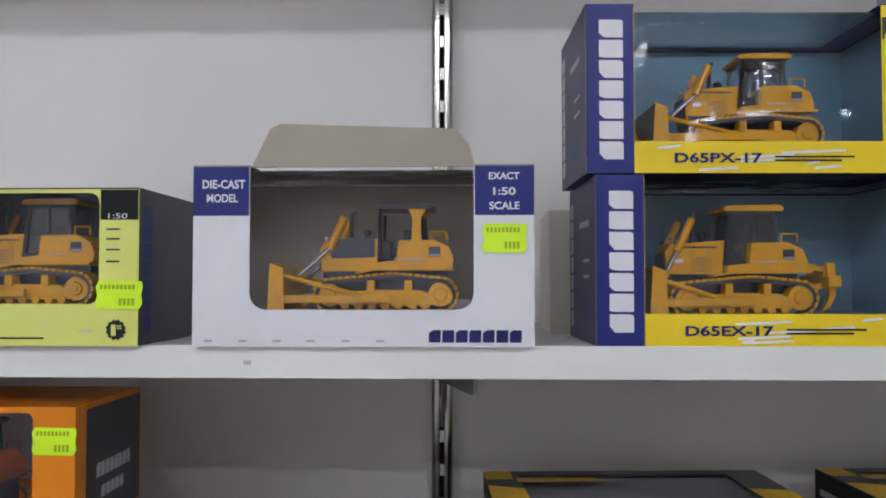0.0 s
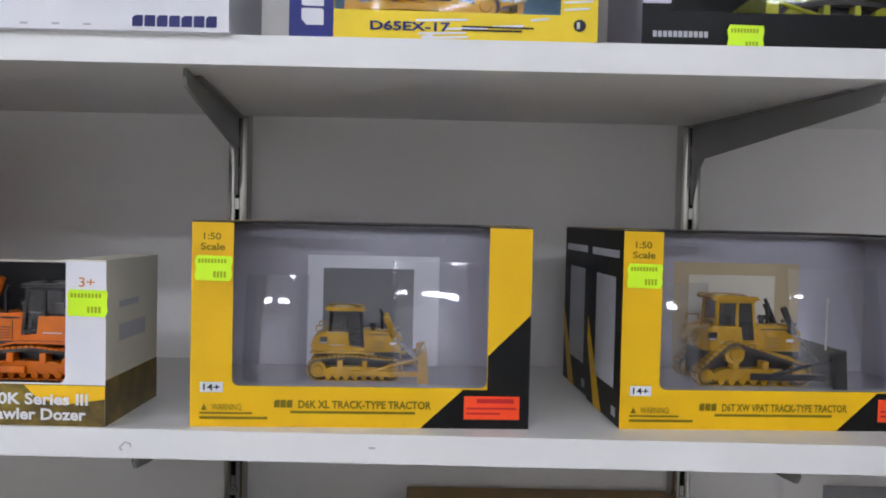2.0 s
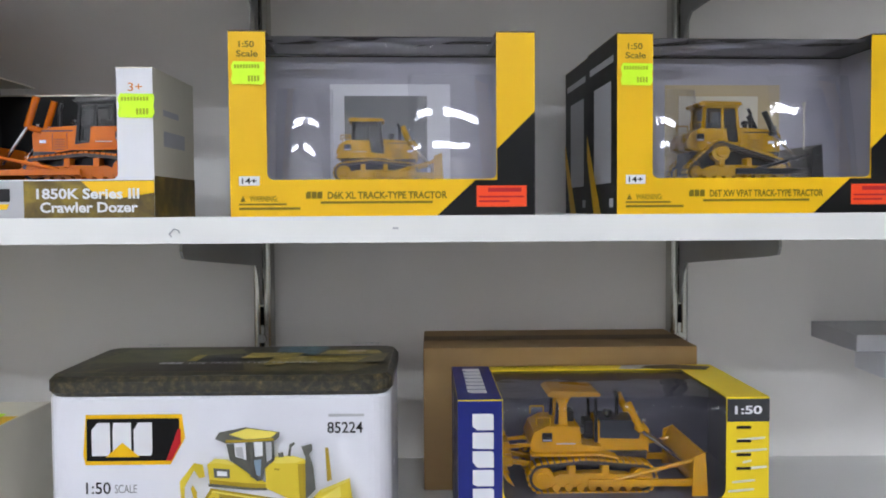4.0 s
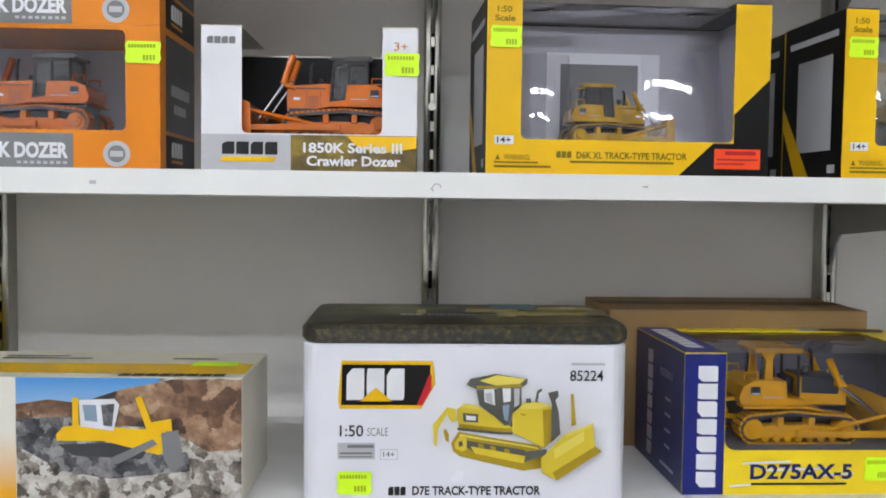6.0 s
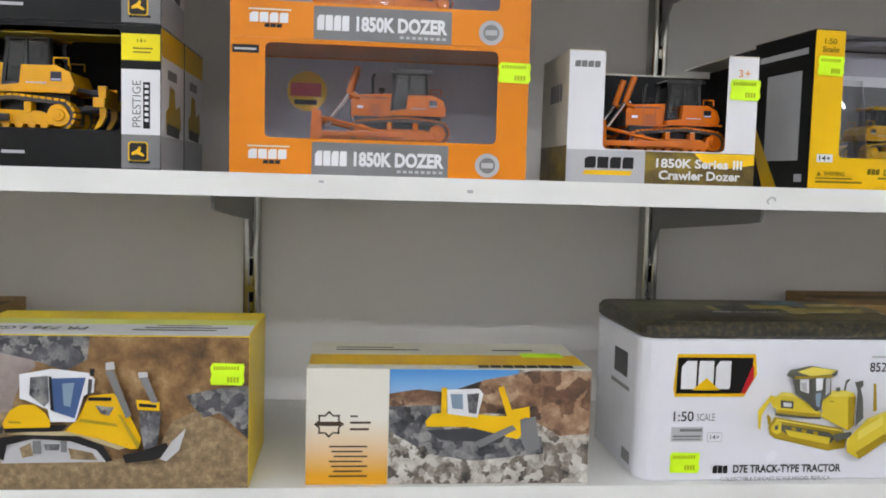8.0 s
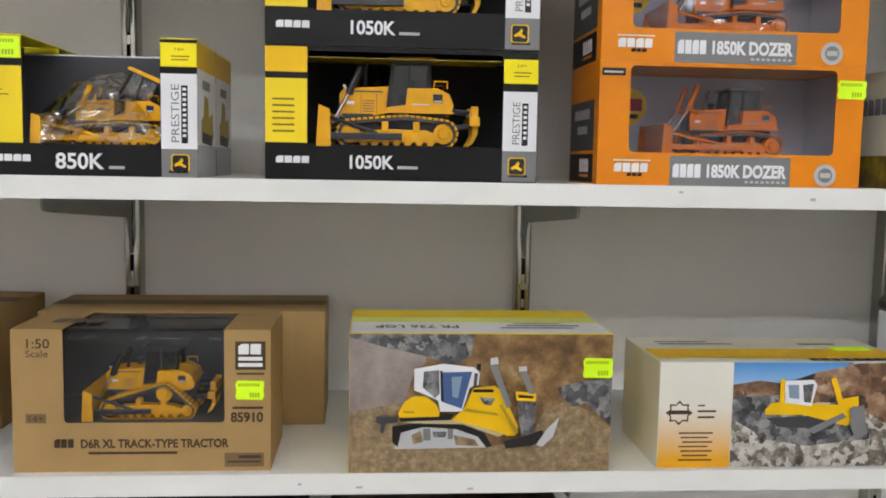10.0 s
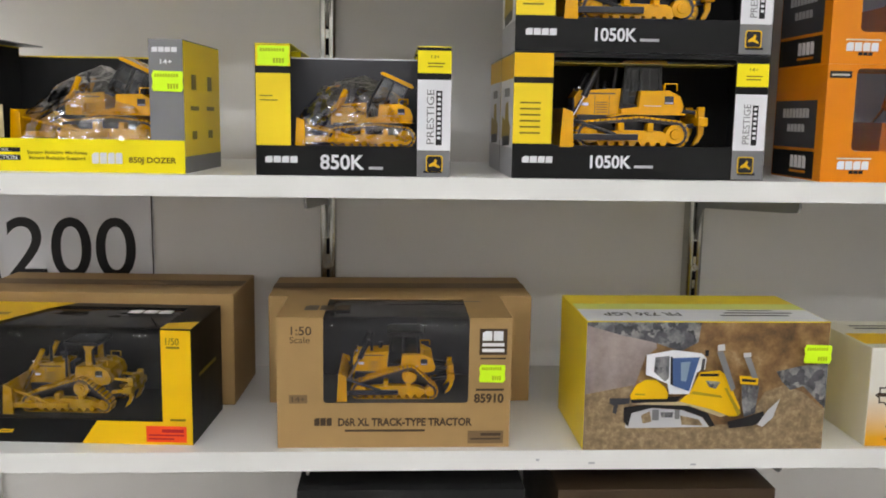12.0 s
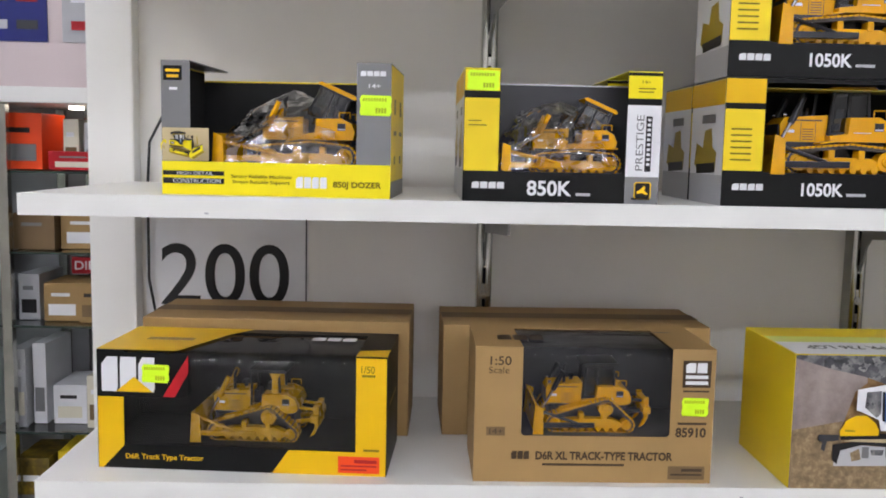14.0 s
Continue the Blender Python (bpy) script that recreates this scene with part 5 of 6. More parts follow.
# printed-picture cartons
b = Carton("toy_box", "yellow carton printed with a white-cabbed bulldozer on a dirt mound", "toy box", -0.827, 0.680, S3, 0.31, 0.166, 0.165, 0, (1127, 577, 1545, 805))
b.solid("kyellow")
b.rect(1128, 578, 1544, 804, "soil", 1, "printed_picture")
grid_before, b.art = b.art, (165, 95, 1292, 710)
T = [("cliff", [(167, 97), (480, 97), (490, 220), (440, 260), (390, 420), (167, 450)]), ("slate", [(167, 97), (690, 97), (680, 190), (600, 235), (470, 190), (330, 160), (167, 112)]),
     ("earth", [(167, 440), (390, 395), (390, 620), (167, 620)]), ("earth", [(167, 600), (880, 585), (940, 560), (1000, 430), (1090, 395), (1180, 430), (1290, 520), (1290, 708), (167, 708)]),
     ("slate", [(1050, 330), (1180, 300), (1290, 290), (1290, 510), (1230, 450), (1180, 400), (1120, 420), (1080, 380)]),
     ("lgrey", [(360, 530), (480, 505), (620, 515), (715, 550), (750, 597), (360, 602)]), ("earth", [(430, 540), (470, 520), (480, 570), (440, 580)]), ("slate", [(520, 525), (580, 525), (575, 550), (525, 550)]), ("earth", [(610, 540), (700, 560), (720, 590), (620, 585)]),
     ("ink", [(348, 500), (480, 482), (640, 492), (740, 530), (776, 590), (752, 596), (715, 548), (620, 512), (480, 502), (385, 528), (372, 592), (350, 570)]),
     ("beige", [(385, 485), (500, 468), (640, 474), (850, 530), (800, 548), (650, 492), (500, 488)]), ("grey", [(480, 510), (510, 510), (512, 562), (480, 562)]), ("grey", [(583, 510), (607, 512), (607, 556), (585, 556)]),
     ("dgrey", [(280, 455), (372, 455), (372, 480), (320, 486), (312, 532), (295, 522), (300, 490), (280, 480)]), ("ink", [(380, 455), (610, 445), (590, 472), (380, 476)]),
     ("yellow", [(372, 440), (400, 388), (440, 366), (490, 366), (530, 400), (548, 432), (545, 456), (378, 460)]), ("yellow", [(600, 470), (650, 420), (690, 330), (780, 320), (812, 345), (885, 500), (872, 542), (840, 542), (740, 505)]),
     ("inkolive2", [(395, 430), (440, 432), (440, 440), (395, 438)]), ("inkolive2", [(660, 420), (790, 440), (800, 452), (650, 432)]), ("slate", [(715, 368), (785, 375), (765, 408), (735, 400)]), ("ink", [(690, 335), (775, 335), (775, 348), (688, 348)]),
     ("white", [(438, 245), (560, 222), (692, 238), (714, 262), (710, 315), (690, 318), (672, 330), (642, 432), (550, 432), (540, 382), (460, 346), (438, 340)]), ("slate", [(478, 256), (542, 250), (546, 352), (528, 372), (474, 326)]),
     ("pblue", [(552, 260), (682, 256), (640, 418), (562, 390)]), ("clearpic", [(595, 280), (640, 276), (624, 372), (600, 366)]), ("ink", [(546, 252), (556, 252), (564, 390), (552, 384)]), ("slate", [(692, 262), (706, 262), (702, 318), (688, 318)]),
     ("yellow", [(868, 342), (956, 350), (956, 386), (874, 382)]), ("ink", [(880, 356), (945, 362), (945, 374), (880, 370)]), ("slate", [(880, 386), (962, 392), (950, 522), (900, 542), (886, 470)]), ("inkolive2", [(800, 400), (812, 400), (884, 520), (872, 536)]),
     ("grey", [(755, 228), (785, 224), (852, 402), (832, 416)]), ("grey", [(880, 250), (910, 246), (952, 352), (926, 352)]), ("lgrey", [(757, 195), (788, 190), (792, 220), (758, 224)]), ("lgrey", [(877, 232), (912, 230), (914, 250), (880, 254)]), ("ink", [(700, 218), (718, 218), (716, 248), (700, 246)]),
     ("ink", [(820, 560), (900, 540), (985, 510), (1000, 550), (940, 580), (830, 592)]), ("lgrey", [(960, 575), (1005, 505), (1058, 452), (1032, 540), (985, 585)])]
for i, (m, pts) in enumerate(T):
    b.patch(pts, m, 2 + i, "printed_picture")
b.art = grid_before
b.sticker(1492, 612, 1540, 645, 50)
b.flat("printed_panel", [[(0.002, 0.002), (0.308, 0.002), (0.308, 0.07), (0.002, 0.07)]], "white", "top", 1)
b.flat("printed_panel", [[(0.002, 0.07), (0.308, 0.07), (0.308, 0.105), (0.002, 0.105)]], "lime", "top", 1)
b.words("PR 736 LGP", 0.03, 0.03, 0.13, 0.05, "ink", 2, 0.02, face="top", flip=True)
b.bars([(0.18, 0.03, 0.27, 0.036), (0.19, 0.045, 0.28, 0.051), (0.2, 0.06, 0.26, 0.064)], "ink", 2, face="top")

b = Carton("toy_box", "amber and white carton printed with a bulldozer among rubble", "toy box", -0.457, 0.687, S3, 0.318, 0.131, 0.15, 0, (400, 657, 915, 869))
b.solid("cream")
b.rect(401, 658, 546, 868, "fade", 1)
b.rect(547, 658, 914, 868, "rubble", 1, "printed_picture")
b.rect(547, 658, 780, 720, "sky", 2, "printed_picture")
b.patch([(547, 702), (600, 694), (650, 700), (720, 676), (765, 668), (800, 660), (914, 660), (914, 775), (860, 780), (790, 740), (640, 735), (547, 728)], "rock", 3, "printed_picture")
b.patch([(547, 725), (640, 722), (650, 790), (600, 800), (547, 770)], "slate", 4, "printed_picture")
T = [("slate", [(610, 790), (640, 770), (790, 785), (825, 780), (830, 812), (700, 825), (620, 812)]), ("dgrey", [(615, 768), (700, 765), (760, 778), (750, 792), (640, 786)]), ("yellow", [(612, 752), (625, 738), (660, 735), (740, 742), (790, 742), (795, 770), (780, 785), (690, 762), (614, 762)]),
     ("white", [(650, 694), (708, 692), (716, 702), (706, 745), (652, 738)]), ("clearpic", [(656, 702), (678, 702), (680, 730), (660, 728)]), ("slate", [(686, 702), (708, 700), (704, 738), (690, 736)]), ("yellow", [(640, 690), (650, 690), (650, 738), (640, 738)]),
     ("yellow", [(742, 690), (752, 686), (768, 730), (800, 724), (802, 745), (760, 742)]), ("grey", [(700, 790), (770, 758), (778, 766), (712, 800)]), ("grey", [(784, 748), (812, 742), (822, 800), (800, 812), (788, 790)])]
for i, (m, pts) in enumerate(T):
    b.patch(pts, m, 5 + i, "printed_picture")
for k in range(8):
    a = math.pi / 4 * k
    b.patch([(441 + 27 * math.cos(a), 758 + 25 * math.sin(a)), (441 + 20 * math.cos(a + 0.39), 758 + 18 * math.sin(a + 0.39)), (441 + 17 * math.cos(a + 0.39), 758 + 15 * math.sin(a + 0.39)), (441 + 22 * math.cos(a), 758 + 20 * math.sin(a)), (441 + 17 * math.cos(a - 0.39), 758 + 15 * math.sin(a - 0.39)), (441 + 20 * math.cos(a - 0.39), 758 + 18 * math.sin(a - 0.39))], "inkbrown", 2, "brand_mark")
b.bars([(420, 753, 462, 761)], "inkbrown", 3)
b.bars([(478, 742, 492, 745), (478, 753, 515, 757), (478, 765, 512, 769)], "inkbrown")
b.bars([(442 + (i % 3) * 4, 797 + 9 * i, 510 - (i % 2) * 9, 800 + 9 * i) for i in range(7)], "inkbrown")
b.flat("printed_panel", [[(0.002, 0.02), (0.316, 0.02), (0.316, 0.075), (0.002, 0.075)]], "yellow", "top", 1)
b.mark(0.19, 0.004, 0.3, 0.018, 8, "ink", 2, face="top")
b.bars([(0.03, 0.1, 0.13, 0.106), (0.03, 0.115, 0.1, 0.12), (0.22, 0.1, 0.27, 0.107)], "ink", 2, face="top")
b.flat("price_sticker", [[(0.25, 0.06), (0.3, 0.06), (0.3, 0.085), (0.25, 0.085)]], "fluo", "top", 3)

# the tin with rounded corners and a dark lid
b = Carton("collector_tin", "white rounded tin with a dark printed lid and bulldozer picture", "tin box", -0.080, 0.690, S3, 0.338, 0.166, 0.19, 1, (1021, 602, 1527, 856))


def round_tin(name, material, x0, x1, y0, y1, z0, z1, r, parent, lip=0.002):
    bm = bmesh.new()
    loop = rounded(x0, y0, x1, y1, r, 6)
    small = rounded(x0 + lip, y0 + lip, x1 - lip, y1 - lip, r - lip, 6)
    rows = [[bm.verts.new((x, y, z)) for x, y in pts] for pts, z in ((small, z0), (loop, z0 + lip), (loop, z1 - lip), (small, z1))]
    for a, c in zip(rows, rows[1:]):
        for i in range(len(a)):
            j = (i + 1) % len(a)
            bm.faces.new((a[i], a[j], c[j], c[i]))
    bm.faces.new(rows[0][::-1]), bm.faces.new(rows[-1])
    return part(name, bm, material, parent, smooth=False)


round_tin("tin_body", "tinwhite", 0, 0.338, 0, 0.19, 0, 0.166, 0.022, b.root)
round_tin("tin_lid", "camo", -0.0015, 0.3395, -0.0015, 0.1915, 0.166, 0.186, 0.023, b.root, 0.005)
saved, b.h = b.h, 0.186
LID = (
    ("lidfield", [(0.012, 0.075), (0.12, 0.085), (0.17, 0.14), (0.16, 0.165), (0.03, 0.165)]),
    ("lidearth", [(0.02, 0.02), (0.3, 0.02), (0.325, 0.06), (0.3, 0.08), (0.06, 0.06)]),
    ("lidsoil", [(0.045, 0.02), (0.19, 0.025), (0.18, 0.07), (0.13, 0.088), (0.08, 0.075), (0.05, 0.045)]),
    ("ink", [(0.125, 0.075), (0.18, 0.08), (0.19, 0.12), (0.16, 0.128), (0.13, 0.118)]),
    ("lidyellow", [(0.118, 0.08), (0.128, 0.08), (0.13, 0.12), (0.12, 0.12)]),
    ("lidyellow", [(0.172, 0.095), (0.215, 0.098), (0.24, 0.128), (0.178, 0.13)]),
    ("lidyellow", [(0.205, 0.05), (0.225, 0.05), (0.236, 0.12), (0.21, 0.125)]),
    ("lidyellow", [(0.222, 0.07), (0.32, 0.075), (0.326, 0.1), (0.235, 0.1)]),
    ("inkolive", [(0.24, 0.085), (0.31, 0.088), (0.31, 0.1), (0.245, 0.098)]),
    ("lidteal", [(0.205, 0.125), (0.235, 0.12), (0.25, 0.105), (0.262, 0.15), (0.258, 0.165), (0.205, 0.165)]),
    ("lidyellow", [(0.255, 0.105), (0.325, 0.108), (0.318, 0.135), (0.262, 0.132)]),
    ("beige", [(0.285, 0.12), (0.305, 0.121), (0.304, 0.133), (0.286, 0.132)]),
    ("lidyellow", [(0.225, 0.052), (0.318, 0.056), (0.318, 0.063), (0.225, 0.06)]),
    ("lidearth", [(0.3, 0.05), (0.328, 0.055), (0.332, 0.11), (0.315, 0.1)]),
)
for i, (m, pts) in enumerate(LID):
    b.flat("printed_picture", [pts], m, "top", 1 + i)
b.words("D7E TRACK-TYPE TRACTOR", 0.13, 0.04, 0.262, 0.05, "lgrey", 18, 0.012, face="top")
b.mark(0.1, 0.04, 0.124, 0.05, 3, "lgrey", 18, face="top")
b.words("1:50", 0.05, 0.166, 0.072, 0.176, "lgrey", 18, 0.01, face="top")
b.words("85224", 0.285, 0.166, 0.318, 0.176, "lgrey", 18, 0.01, face="top")
b.h = saved
P = [(1082, 628), (1222, 628), (1226, 664), (1204, 704), (1080, 704), (1077, 690)]
b.patch(P, "yellow", 2, "brand_mark")
b.patch([(1083, 634), (1218, 634), (1218, 662), (1200, 698), (1082, 698)], "black", 3, "brand_mark")
b.patch([(1198, 698), (1206, 698), (1220, 672), (1220, 650), (1216, 650)], "red", 4, "brand_mark")
b.mark(1090, 640, 1182, 690, 3, "white", 4, slant=0.3)
b.patch([(1110, 692), (1160, 692), (1135, 670)], "yellow", 5, "brand_mark")
b.words("1:50", 1080, 730, 1116, 748, "ink", 2, 0.01)
b.words("SCALE", 1122, 734, 1154, 747, "grey", 2)
b.rect(1077, 758, 1134, 784, "lgrey", 2, "warning_label")
b.bars([(1092, 761, 1132, 766), (1080, 773, 1130, 776), (1080, 779, 1130, 781)], "grey", 3)
b.rect(1142, 768, 1169, 785, "lgrey", 2)
b.rect(1143, 769, 1168, 784, "tinwhite", 3)
b.words("14+", 1147, 772, 1164, 780, "ink", 4)
b.bars([(1436, 630, 1488, 634)], "lgrey")
b.words("85224", 1434, 642, 1486, 659, "ink", 2, 0.01)
b.mark(1155, 828, 1183, 842, 3, "ink")
b.words("D7E TRACK-TYPE TRACTOR", 1192, 827, 1391, 842, "ink", 2, 0.03)
b.words("COLLECTIBLE DIECAST SCALE MODEL REPLICA", 1170, 849, 1372, 856, "grey", 2)
b.sticker(1076, 803, 1130, 840, 6)
print_machine(b, 1222, 645, 1482, 812, "pyellow", "plit", "printgrey", False, 4)
b.bars([(0.05, 0.11, 0.1, 0.14)], "dgrey", 1, face="left")
b.bars([(0.04, 0.095, 0.11, 0.1), (0.03, 0.01, 0.06, 0.025)], "grey", 1, face="left")

b = Carton("toy_box", "large blue and yellow window carton with a toy bulldozer", "toy box", 0.324, 0.724, S3, 0.318, 0.153, 0.19, 1.5, (925, 690, 1460, 950))
b.windowed((1002, 690, 1386, 868), 0.012, "kyellow", "dnavy", "slategrey", tops="kyellow")
b.rect(925, 690, 1001, 950, "navy")
b.mark(950, 708, 986, 936, 7, "white", 2, True)
b.rect(1387, 691, 1460, 731, "dgrey")
b.words("1:50", 1400, 703, 1447, 718, "white", 2, 0.03)
b.bars([(1403, y, 1428, y + 5) for y in (738, 762, 786, 810)], "ink", 4)
dashes(b, 1389, 745, 1458, 860, "cream", 6, 5)
dashes(b, 1005, 872, 1455, 946, "white", 7, 8, length=0.6)
badge(b, 1412, 882, 16, "ink", 3, 1)
b.words("D275AX-5", 1050, 893, 1240, 922, "inkblue", 4, 0.03)
b.bars([(1052, 928, 1230, 932)], "ink", 4)
b.flat("printed_panel", [[(0, 0), (0.045, 0), (0.045, 0.19), (0, 0.19)]], "navy", "top", 5)
b.mark(0.012, 0.03, 0.032, 0.175, 7, "white", 6, True, "top")
b.words("D275AX-5", 0.062, 0.176, 0.125, 0.184, "inkolive", 6, 0.02, face="top")
b.flat("printed_panel", [[(0.2, 0.163), (0.272, 0.163), (0.272, 0.189), (0.208, 0.189)]], "lgrey", "top", 5)
b.flat("printed_picture", [[(0.225, 0.164), (0.3, 0.15), (0.312, 0.17), (0.27, 0.187), (0.235, 0.18)]], "inkbrown", "top", 7)
b.mark(0.115, 0.01, 0.135, 0.14, 7, "silver", 1, True, "left")
b.words("D275AX-5", 0.04, 0.115, 0.085, 0.124, "silver", 1, face="left")
b.bars([(0.045, 0.09 - 0.018 * i, 0.065, 0.093 - 0.018 * i) for i in range(4)] + [(0.03, 0.012, 0.08, 0.016)], "silver", 1, face="left")
b.sticker(1262, 880, 1312, 925)
bulldozer("large yellow toy bulldozer with wide blade and ripper", 0.214, pose(*b.world(0.152, 0.08), 0, 0, 1.5), reach=0.84, cab="open", canopy="paint_yellow", hood_top="paint_slate")

# boxes on the lowest shelf
for x, w, h, m, lab in ((-1.187, 0.293, 0.287, "dblack", "large matt black carton on the lowest shelf"), (-0.851, 0.288, 0.285, "inkbrown", "large dark brown carton on the lowest shelf")):
    b = Carton("shipping_carton", lab, "carton", x, 0.70, S4, w, h, 0.3, 0)
    b.solid(m, 0.002)
    b.flat("flap_seam", [[(0.002, 0.149), (w - 0.002, 0.149), (w - 0.002, 0.151), (0.002, 0.151)]], "ink", "top", 1)
    b.flat("shipping_label", [[(w * 0.2, h * 0.78), (w * 0.45, h * 0.78), (w * 0.45, h * 0.9), (w * 0.2, h * 0.9)]], "dgrey", "front", 1)
# the price sheet and cable on the wall
root = tagged(empty("price_sheet", pose(-1.722, BACK - 0.002, 0.96)), "white sheet with large black numeral on the wall", "sign")
part("paper", block(0, 0.262, -0.0006, 0.0004, 0, 0.24), "white", root)
b = Carton("sheet_numeral", "large black numeral", "sign", -1.722, BACK - 0.0028, 0.96, 0.262, 0.24, 0.001, 0, (0, 0, 262, 240))
n = b.words("200", 24, 92, 232, 194, "ink", 0, 0.006)
n.name = "numeral"
n.parent = root
n.matrix_basis = Matrix.Translation((0, -0.001, 0))
bpy.data.objects.remove(b.root)
part("border_line", block(0.2585, 0.2605, -0.0012, -0.0008, 0, 0.24), "ink", root)
cu = bpy.data.curves.new("power_cable", "CURVE")
cu.dimensions, cu.bevel_depth = "3D", 0.0022
sp = cu.splines.new("POLY")
pts = [(-1.66, 1.090, 1.33), (-1.69, 1.086, 1.31), (-1.71, 1.084, 1.27), (-1.714, 1.084, 1.2), (-1.714, 1.084, 1.05), (-1.705, 1.084, 1.0), (-1.69, 1.084, 0.96)]
sp.points.add(len(pts) - 1)
for p, c in zip(sp.points, pts):
    p.co = (*c, 1)
cable = new("power_cable", cu)
cu.materials.append(M["paint_black"])
tagged(cable, "thin black cable hanging down the wall", "cable")

# ---- the display beyond the end of the shelves ----
root = tagged(empty("glass_cabinet", pose(-3.2, 2.25, 0)), "white-framed glass display cabinet with glass shelves", "display cabinet")
for x in (0.0, 0.725, 1.45):
    for y in (0, 0.42):
        part("post", block(x - 0.014, x + 0.014, y - 0.014, y + 0.014, 0, 1.375, bevel=0.002), "steel", root)
for x in (0.83, 1.0):
    part("inner_post", block(x - 0.014, x + 0.014, 0.38, 0.41, 0, 1.375), "steel", root)
part("canopy", block(-0.03, 1.6, -0.03, 0.45, 1.377, 1.422, bevel=0.003), "shelf", root)
part("plinth", block(-0.03, 1.6, -0.03, 0.45, 0, 0.1, bevel=0.003), "shelf", root)
for z in (0.408, 0.73, 0.948, 1.184):
    pane = part("glass_shelf", block(0, 1.58, 0, 0.42, z - 0.006, z), "glass", root)
    pane.visible_shadow = False
    part("glass_edge", block(0, 1.58, -0.0015, -0.0003, z - 0.006, z), "glassedge", root, "dark green polished glass edge")
pane = part("glass_front", block(0.015, 0.71, -0.006, -0.003, 0.1, 1.37), "glass", root)
pane.visible_shadow = False
part("back_board", block(0, 1.58, 0.43, 0.44, 0.1, 1.375), "lgrey", root)
bm = bmesh.new()
rod(bm, (0.86, 0.2, 1.368), (0.86, 0.2, 1.377), 0.022, 16)
part("spot_lamp", bm, "spot", root, "small round lamp glowing under the canopy")
GOODS = (
    (1.186, ((-3.1, 0.28, 0.12, "red"), (-2.79, 0.21, 0.15, "warn"), (-2.505, 0.115, 0.165, "warn"), (-2.372, 0.16, 0.055, "red"), (-2.33, 0.045, 0.15, "cream"), (-2.27, 0.05, 0.14, "lgrey"), (-2.19, 0.2, 0.12, "warn"))),
    (0.95, ((-3.1, 0.2, 0.1, "dgrey"), (-2.86, 0.12, 0.08, "white"), (-2.72, 0.15, 0.06, "slate"), (-2.475, 0.12, 0.108, "kraft_dark"), (-2.35, 0.14, 0.112, "kraft"), (-2.19, 0.2, 0.12, "cream"))),
    (0.732, ((-3.1, 0.2, 0.15, "white"), (-2.88, 0.13, 0.19, "lgrey"), (-2.73, 0.16, 0.2, "white"), (-2.48, 0.062, 0.14, "lgrey"), (-2.4, 0.11, 0.115, "kraft"), (-2.288, 0.075, 0.12, "kraft"), (-2.19, 0.2, 0.15, "kraft"))),
    (0.41, ((-3.1, 0.2, 0.18, "cream"), (-2.86, 0.13, 0.24, "white"), (-2.7, 0.16, 0.2, "lgrey"), (-2.49, 0.04, 0.24, "lgrey"), (-2.445, 0.04, 0.25, "white"), (-2.385, 0.1, 0.12, "white"), (-2.27, 0.06, 0.16, "cream"), (-2.19, 0.2, 0.1, "white"))),
    (0.102, ((-3.1, 0.2, 0.2, "kyellow"), (-2.86, 0.14, 0.2, "lemon"), (-2.69, 0.14, 0.22, "white"), (-2.49, 0.1, 0.21, "olive"), (-2.375, 0.12, 0.22, "kyellow"), (-2.24, 0.2, 0.2, "lgrey"))),
)
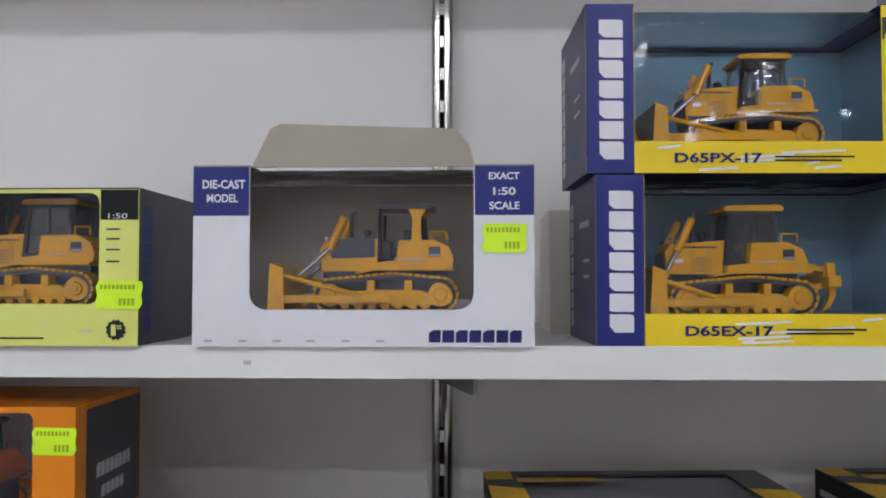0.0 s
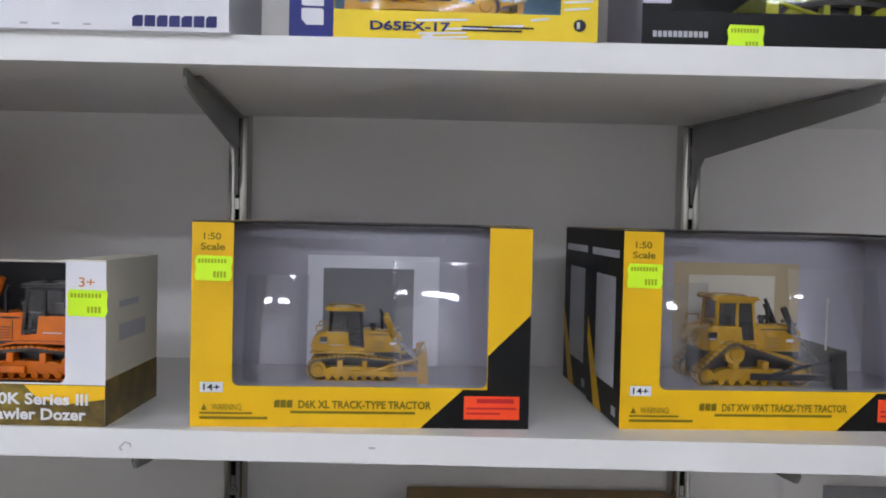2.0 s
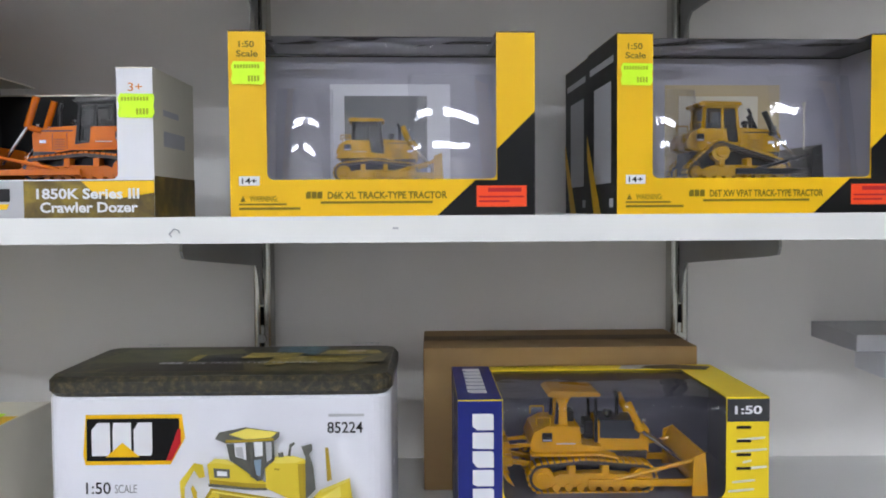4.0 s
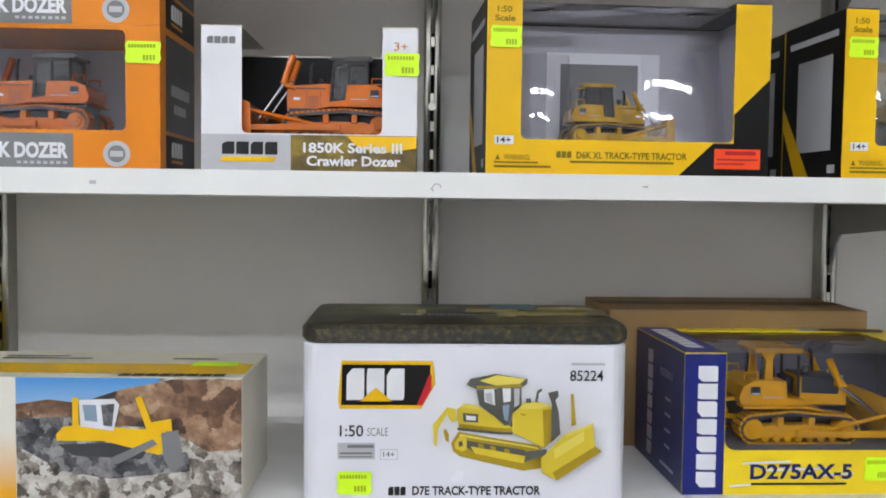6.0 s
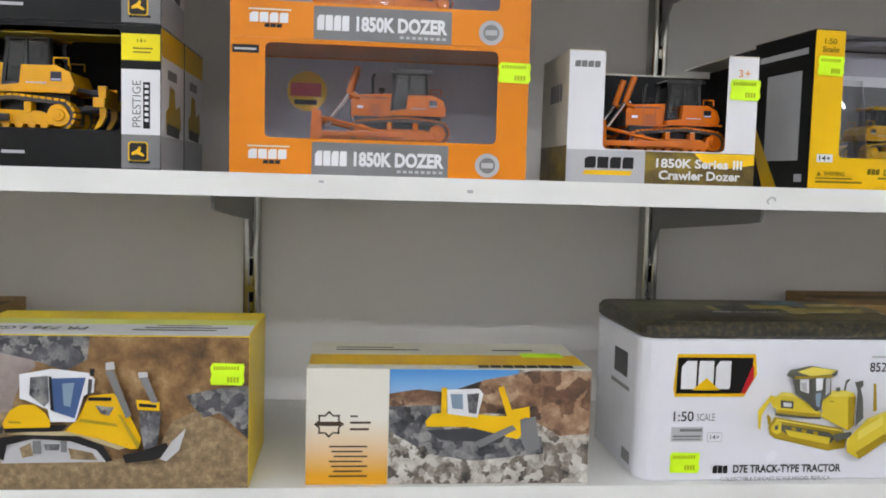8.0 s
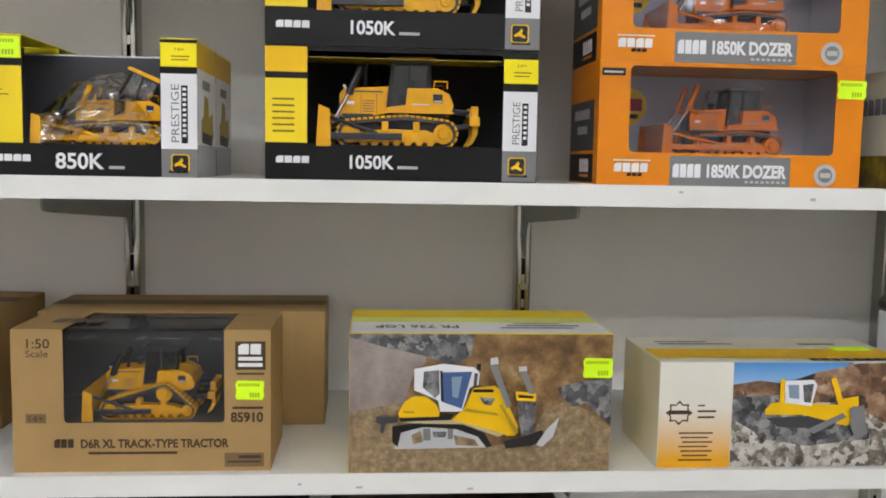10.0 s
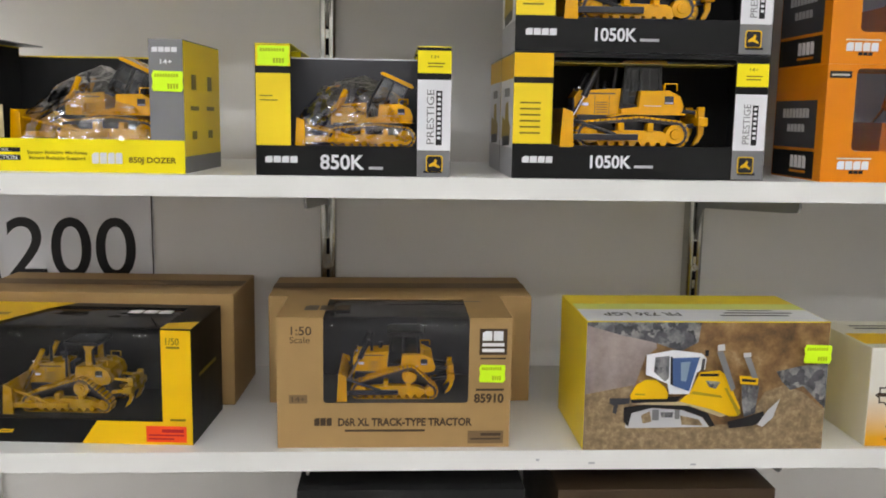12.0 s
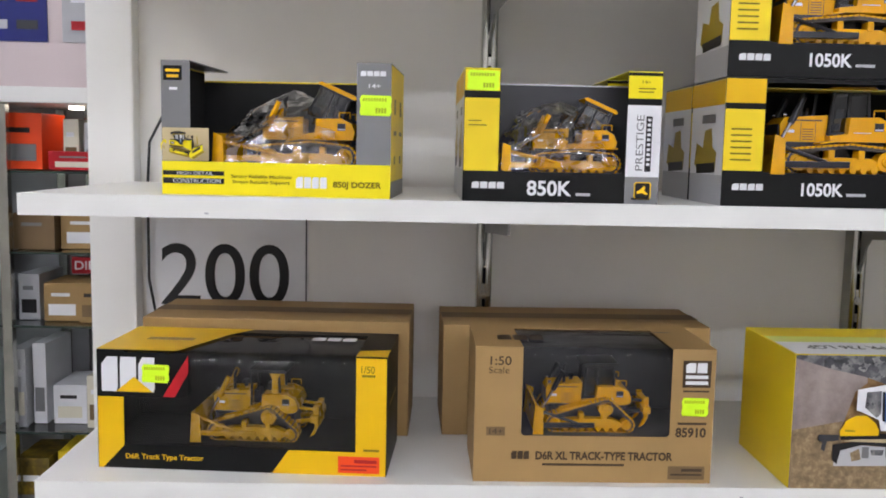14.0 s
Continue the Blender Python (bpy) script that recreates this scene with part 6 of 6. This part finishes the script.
WORD = {"warn": "orange-red", "red": "red", "dgrey": "dark grey", "white": "white", "slate": "grey speckled", "grey": "grey", "cream": "cream", "lgrey": "pale grey", "kraft": "brown", "kyellow": "yellow", "kraft_dark": "dark brown", "olive": "olive yellow", "lemon": "lemon yellow"}
rng = random.Random(11)
for z, row in GOODS:
    for x, w, h, m in row:
        c = Carton("display_box", WORD[m] + " model box standing on a glass cabinet shelf", "model box", x, 2.29 + 0.04 * rng.random(), z, w, h, 0.18, 5 * rng.random() - 2.5)
        c.solid(m)
        c.flat("printed_panel", [[(w * 0.12, h * 0.15), (w * 0.85, h * 0.15), (w * 0.85, h * 0.45), (w * 0.12, h * 0.45)]], rng.choice(["ink", "grey", "white", "kraft_dark", "cream"]), "front", 1)
        c.flat("printed_line", [[(w * 0.2, h * 0.65), (w * 0.7, h * 0.65), (w * 0.7, h * 0.74), (w * 0.2, h * 0.74)]], rng.choice(["ink", "white", "grey"]), "front", 1)
tagged(part("wall_divider", block(-6, -1.9, 2.72, 2.8, 0, 2.75), surface("pink_paint", lin(222, 206, 206), 0.6, 0, 0.03, 3.0)), "pale pink wall above the glass cabinet", "wall", kind="structure")
for x, m, n in ((-2.96, "navy", 4), (-2.48, "lgrey", 3)):
    root = tagged(empty("poster", pose(x, 2.715, 1.6)), "glossy poster with rows of model vehicles", "poster")
    part("sheet", block(0, 0.43, -0.002, 0.004, 0, 0.4), m, root)
    for j in range(4):
        for i in range(n):
            part("printed_car", block(0.03 + i * 0.1, 0.1 + i * 0.1, -0.004, -0.002, 0.04 + j * 0.09, 0.07 + j * 0.09), ("red", "white", "lgrey", "dgrey")[(i + j) % 4], root)
b = Carton("hanging_sign", "red and white sign at the cabinet", "sign", -2.355, 2.42, 0.862, 0.14, 0.052, 0.01, 0, (0, 0, 160, 60))
b.solid("red", 0.0005)
b.words("DIECA", 10, 14, 150, 46, "white", 1, 0.02)

root = tagged(empty("wall_ledge", pose(0.832, 0.955, 1.03)), "short grey ledge on the wall with white card under it", "ledge")
part("board", block(0, 0.45, 0, BACK - 0.957, 0, 0.022, bevel=0.0015), "lgrey", root)
part("card", block(0.03, 0.42, -0.015, 0.07, -0.032, -0.001, bevel=0.001), "white", root)
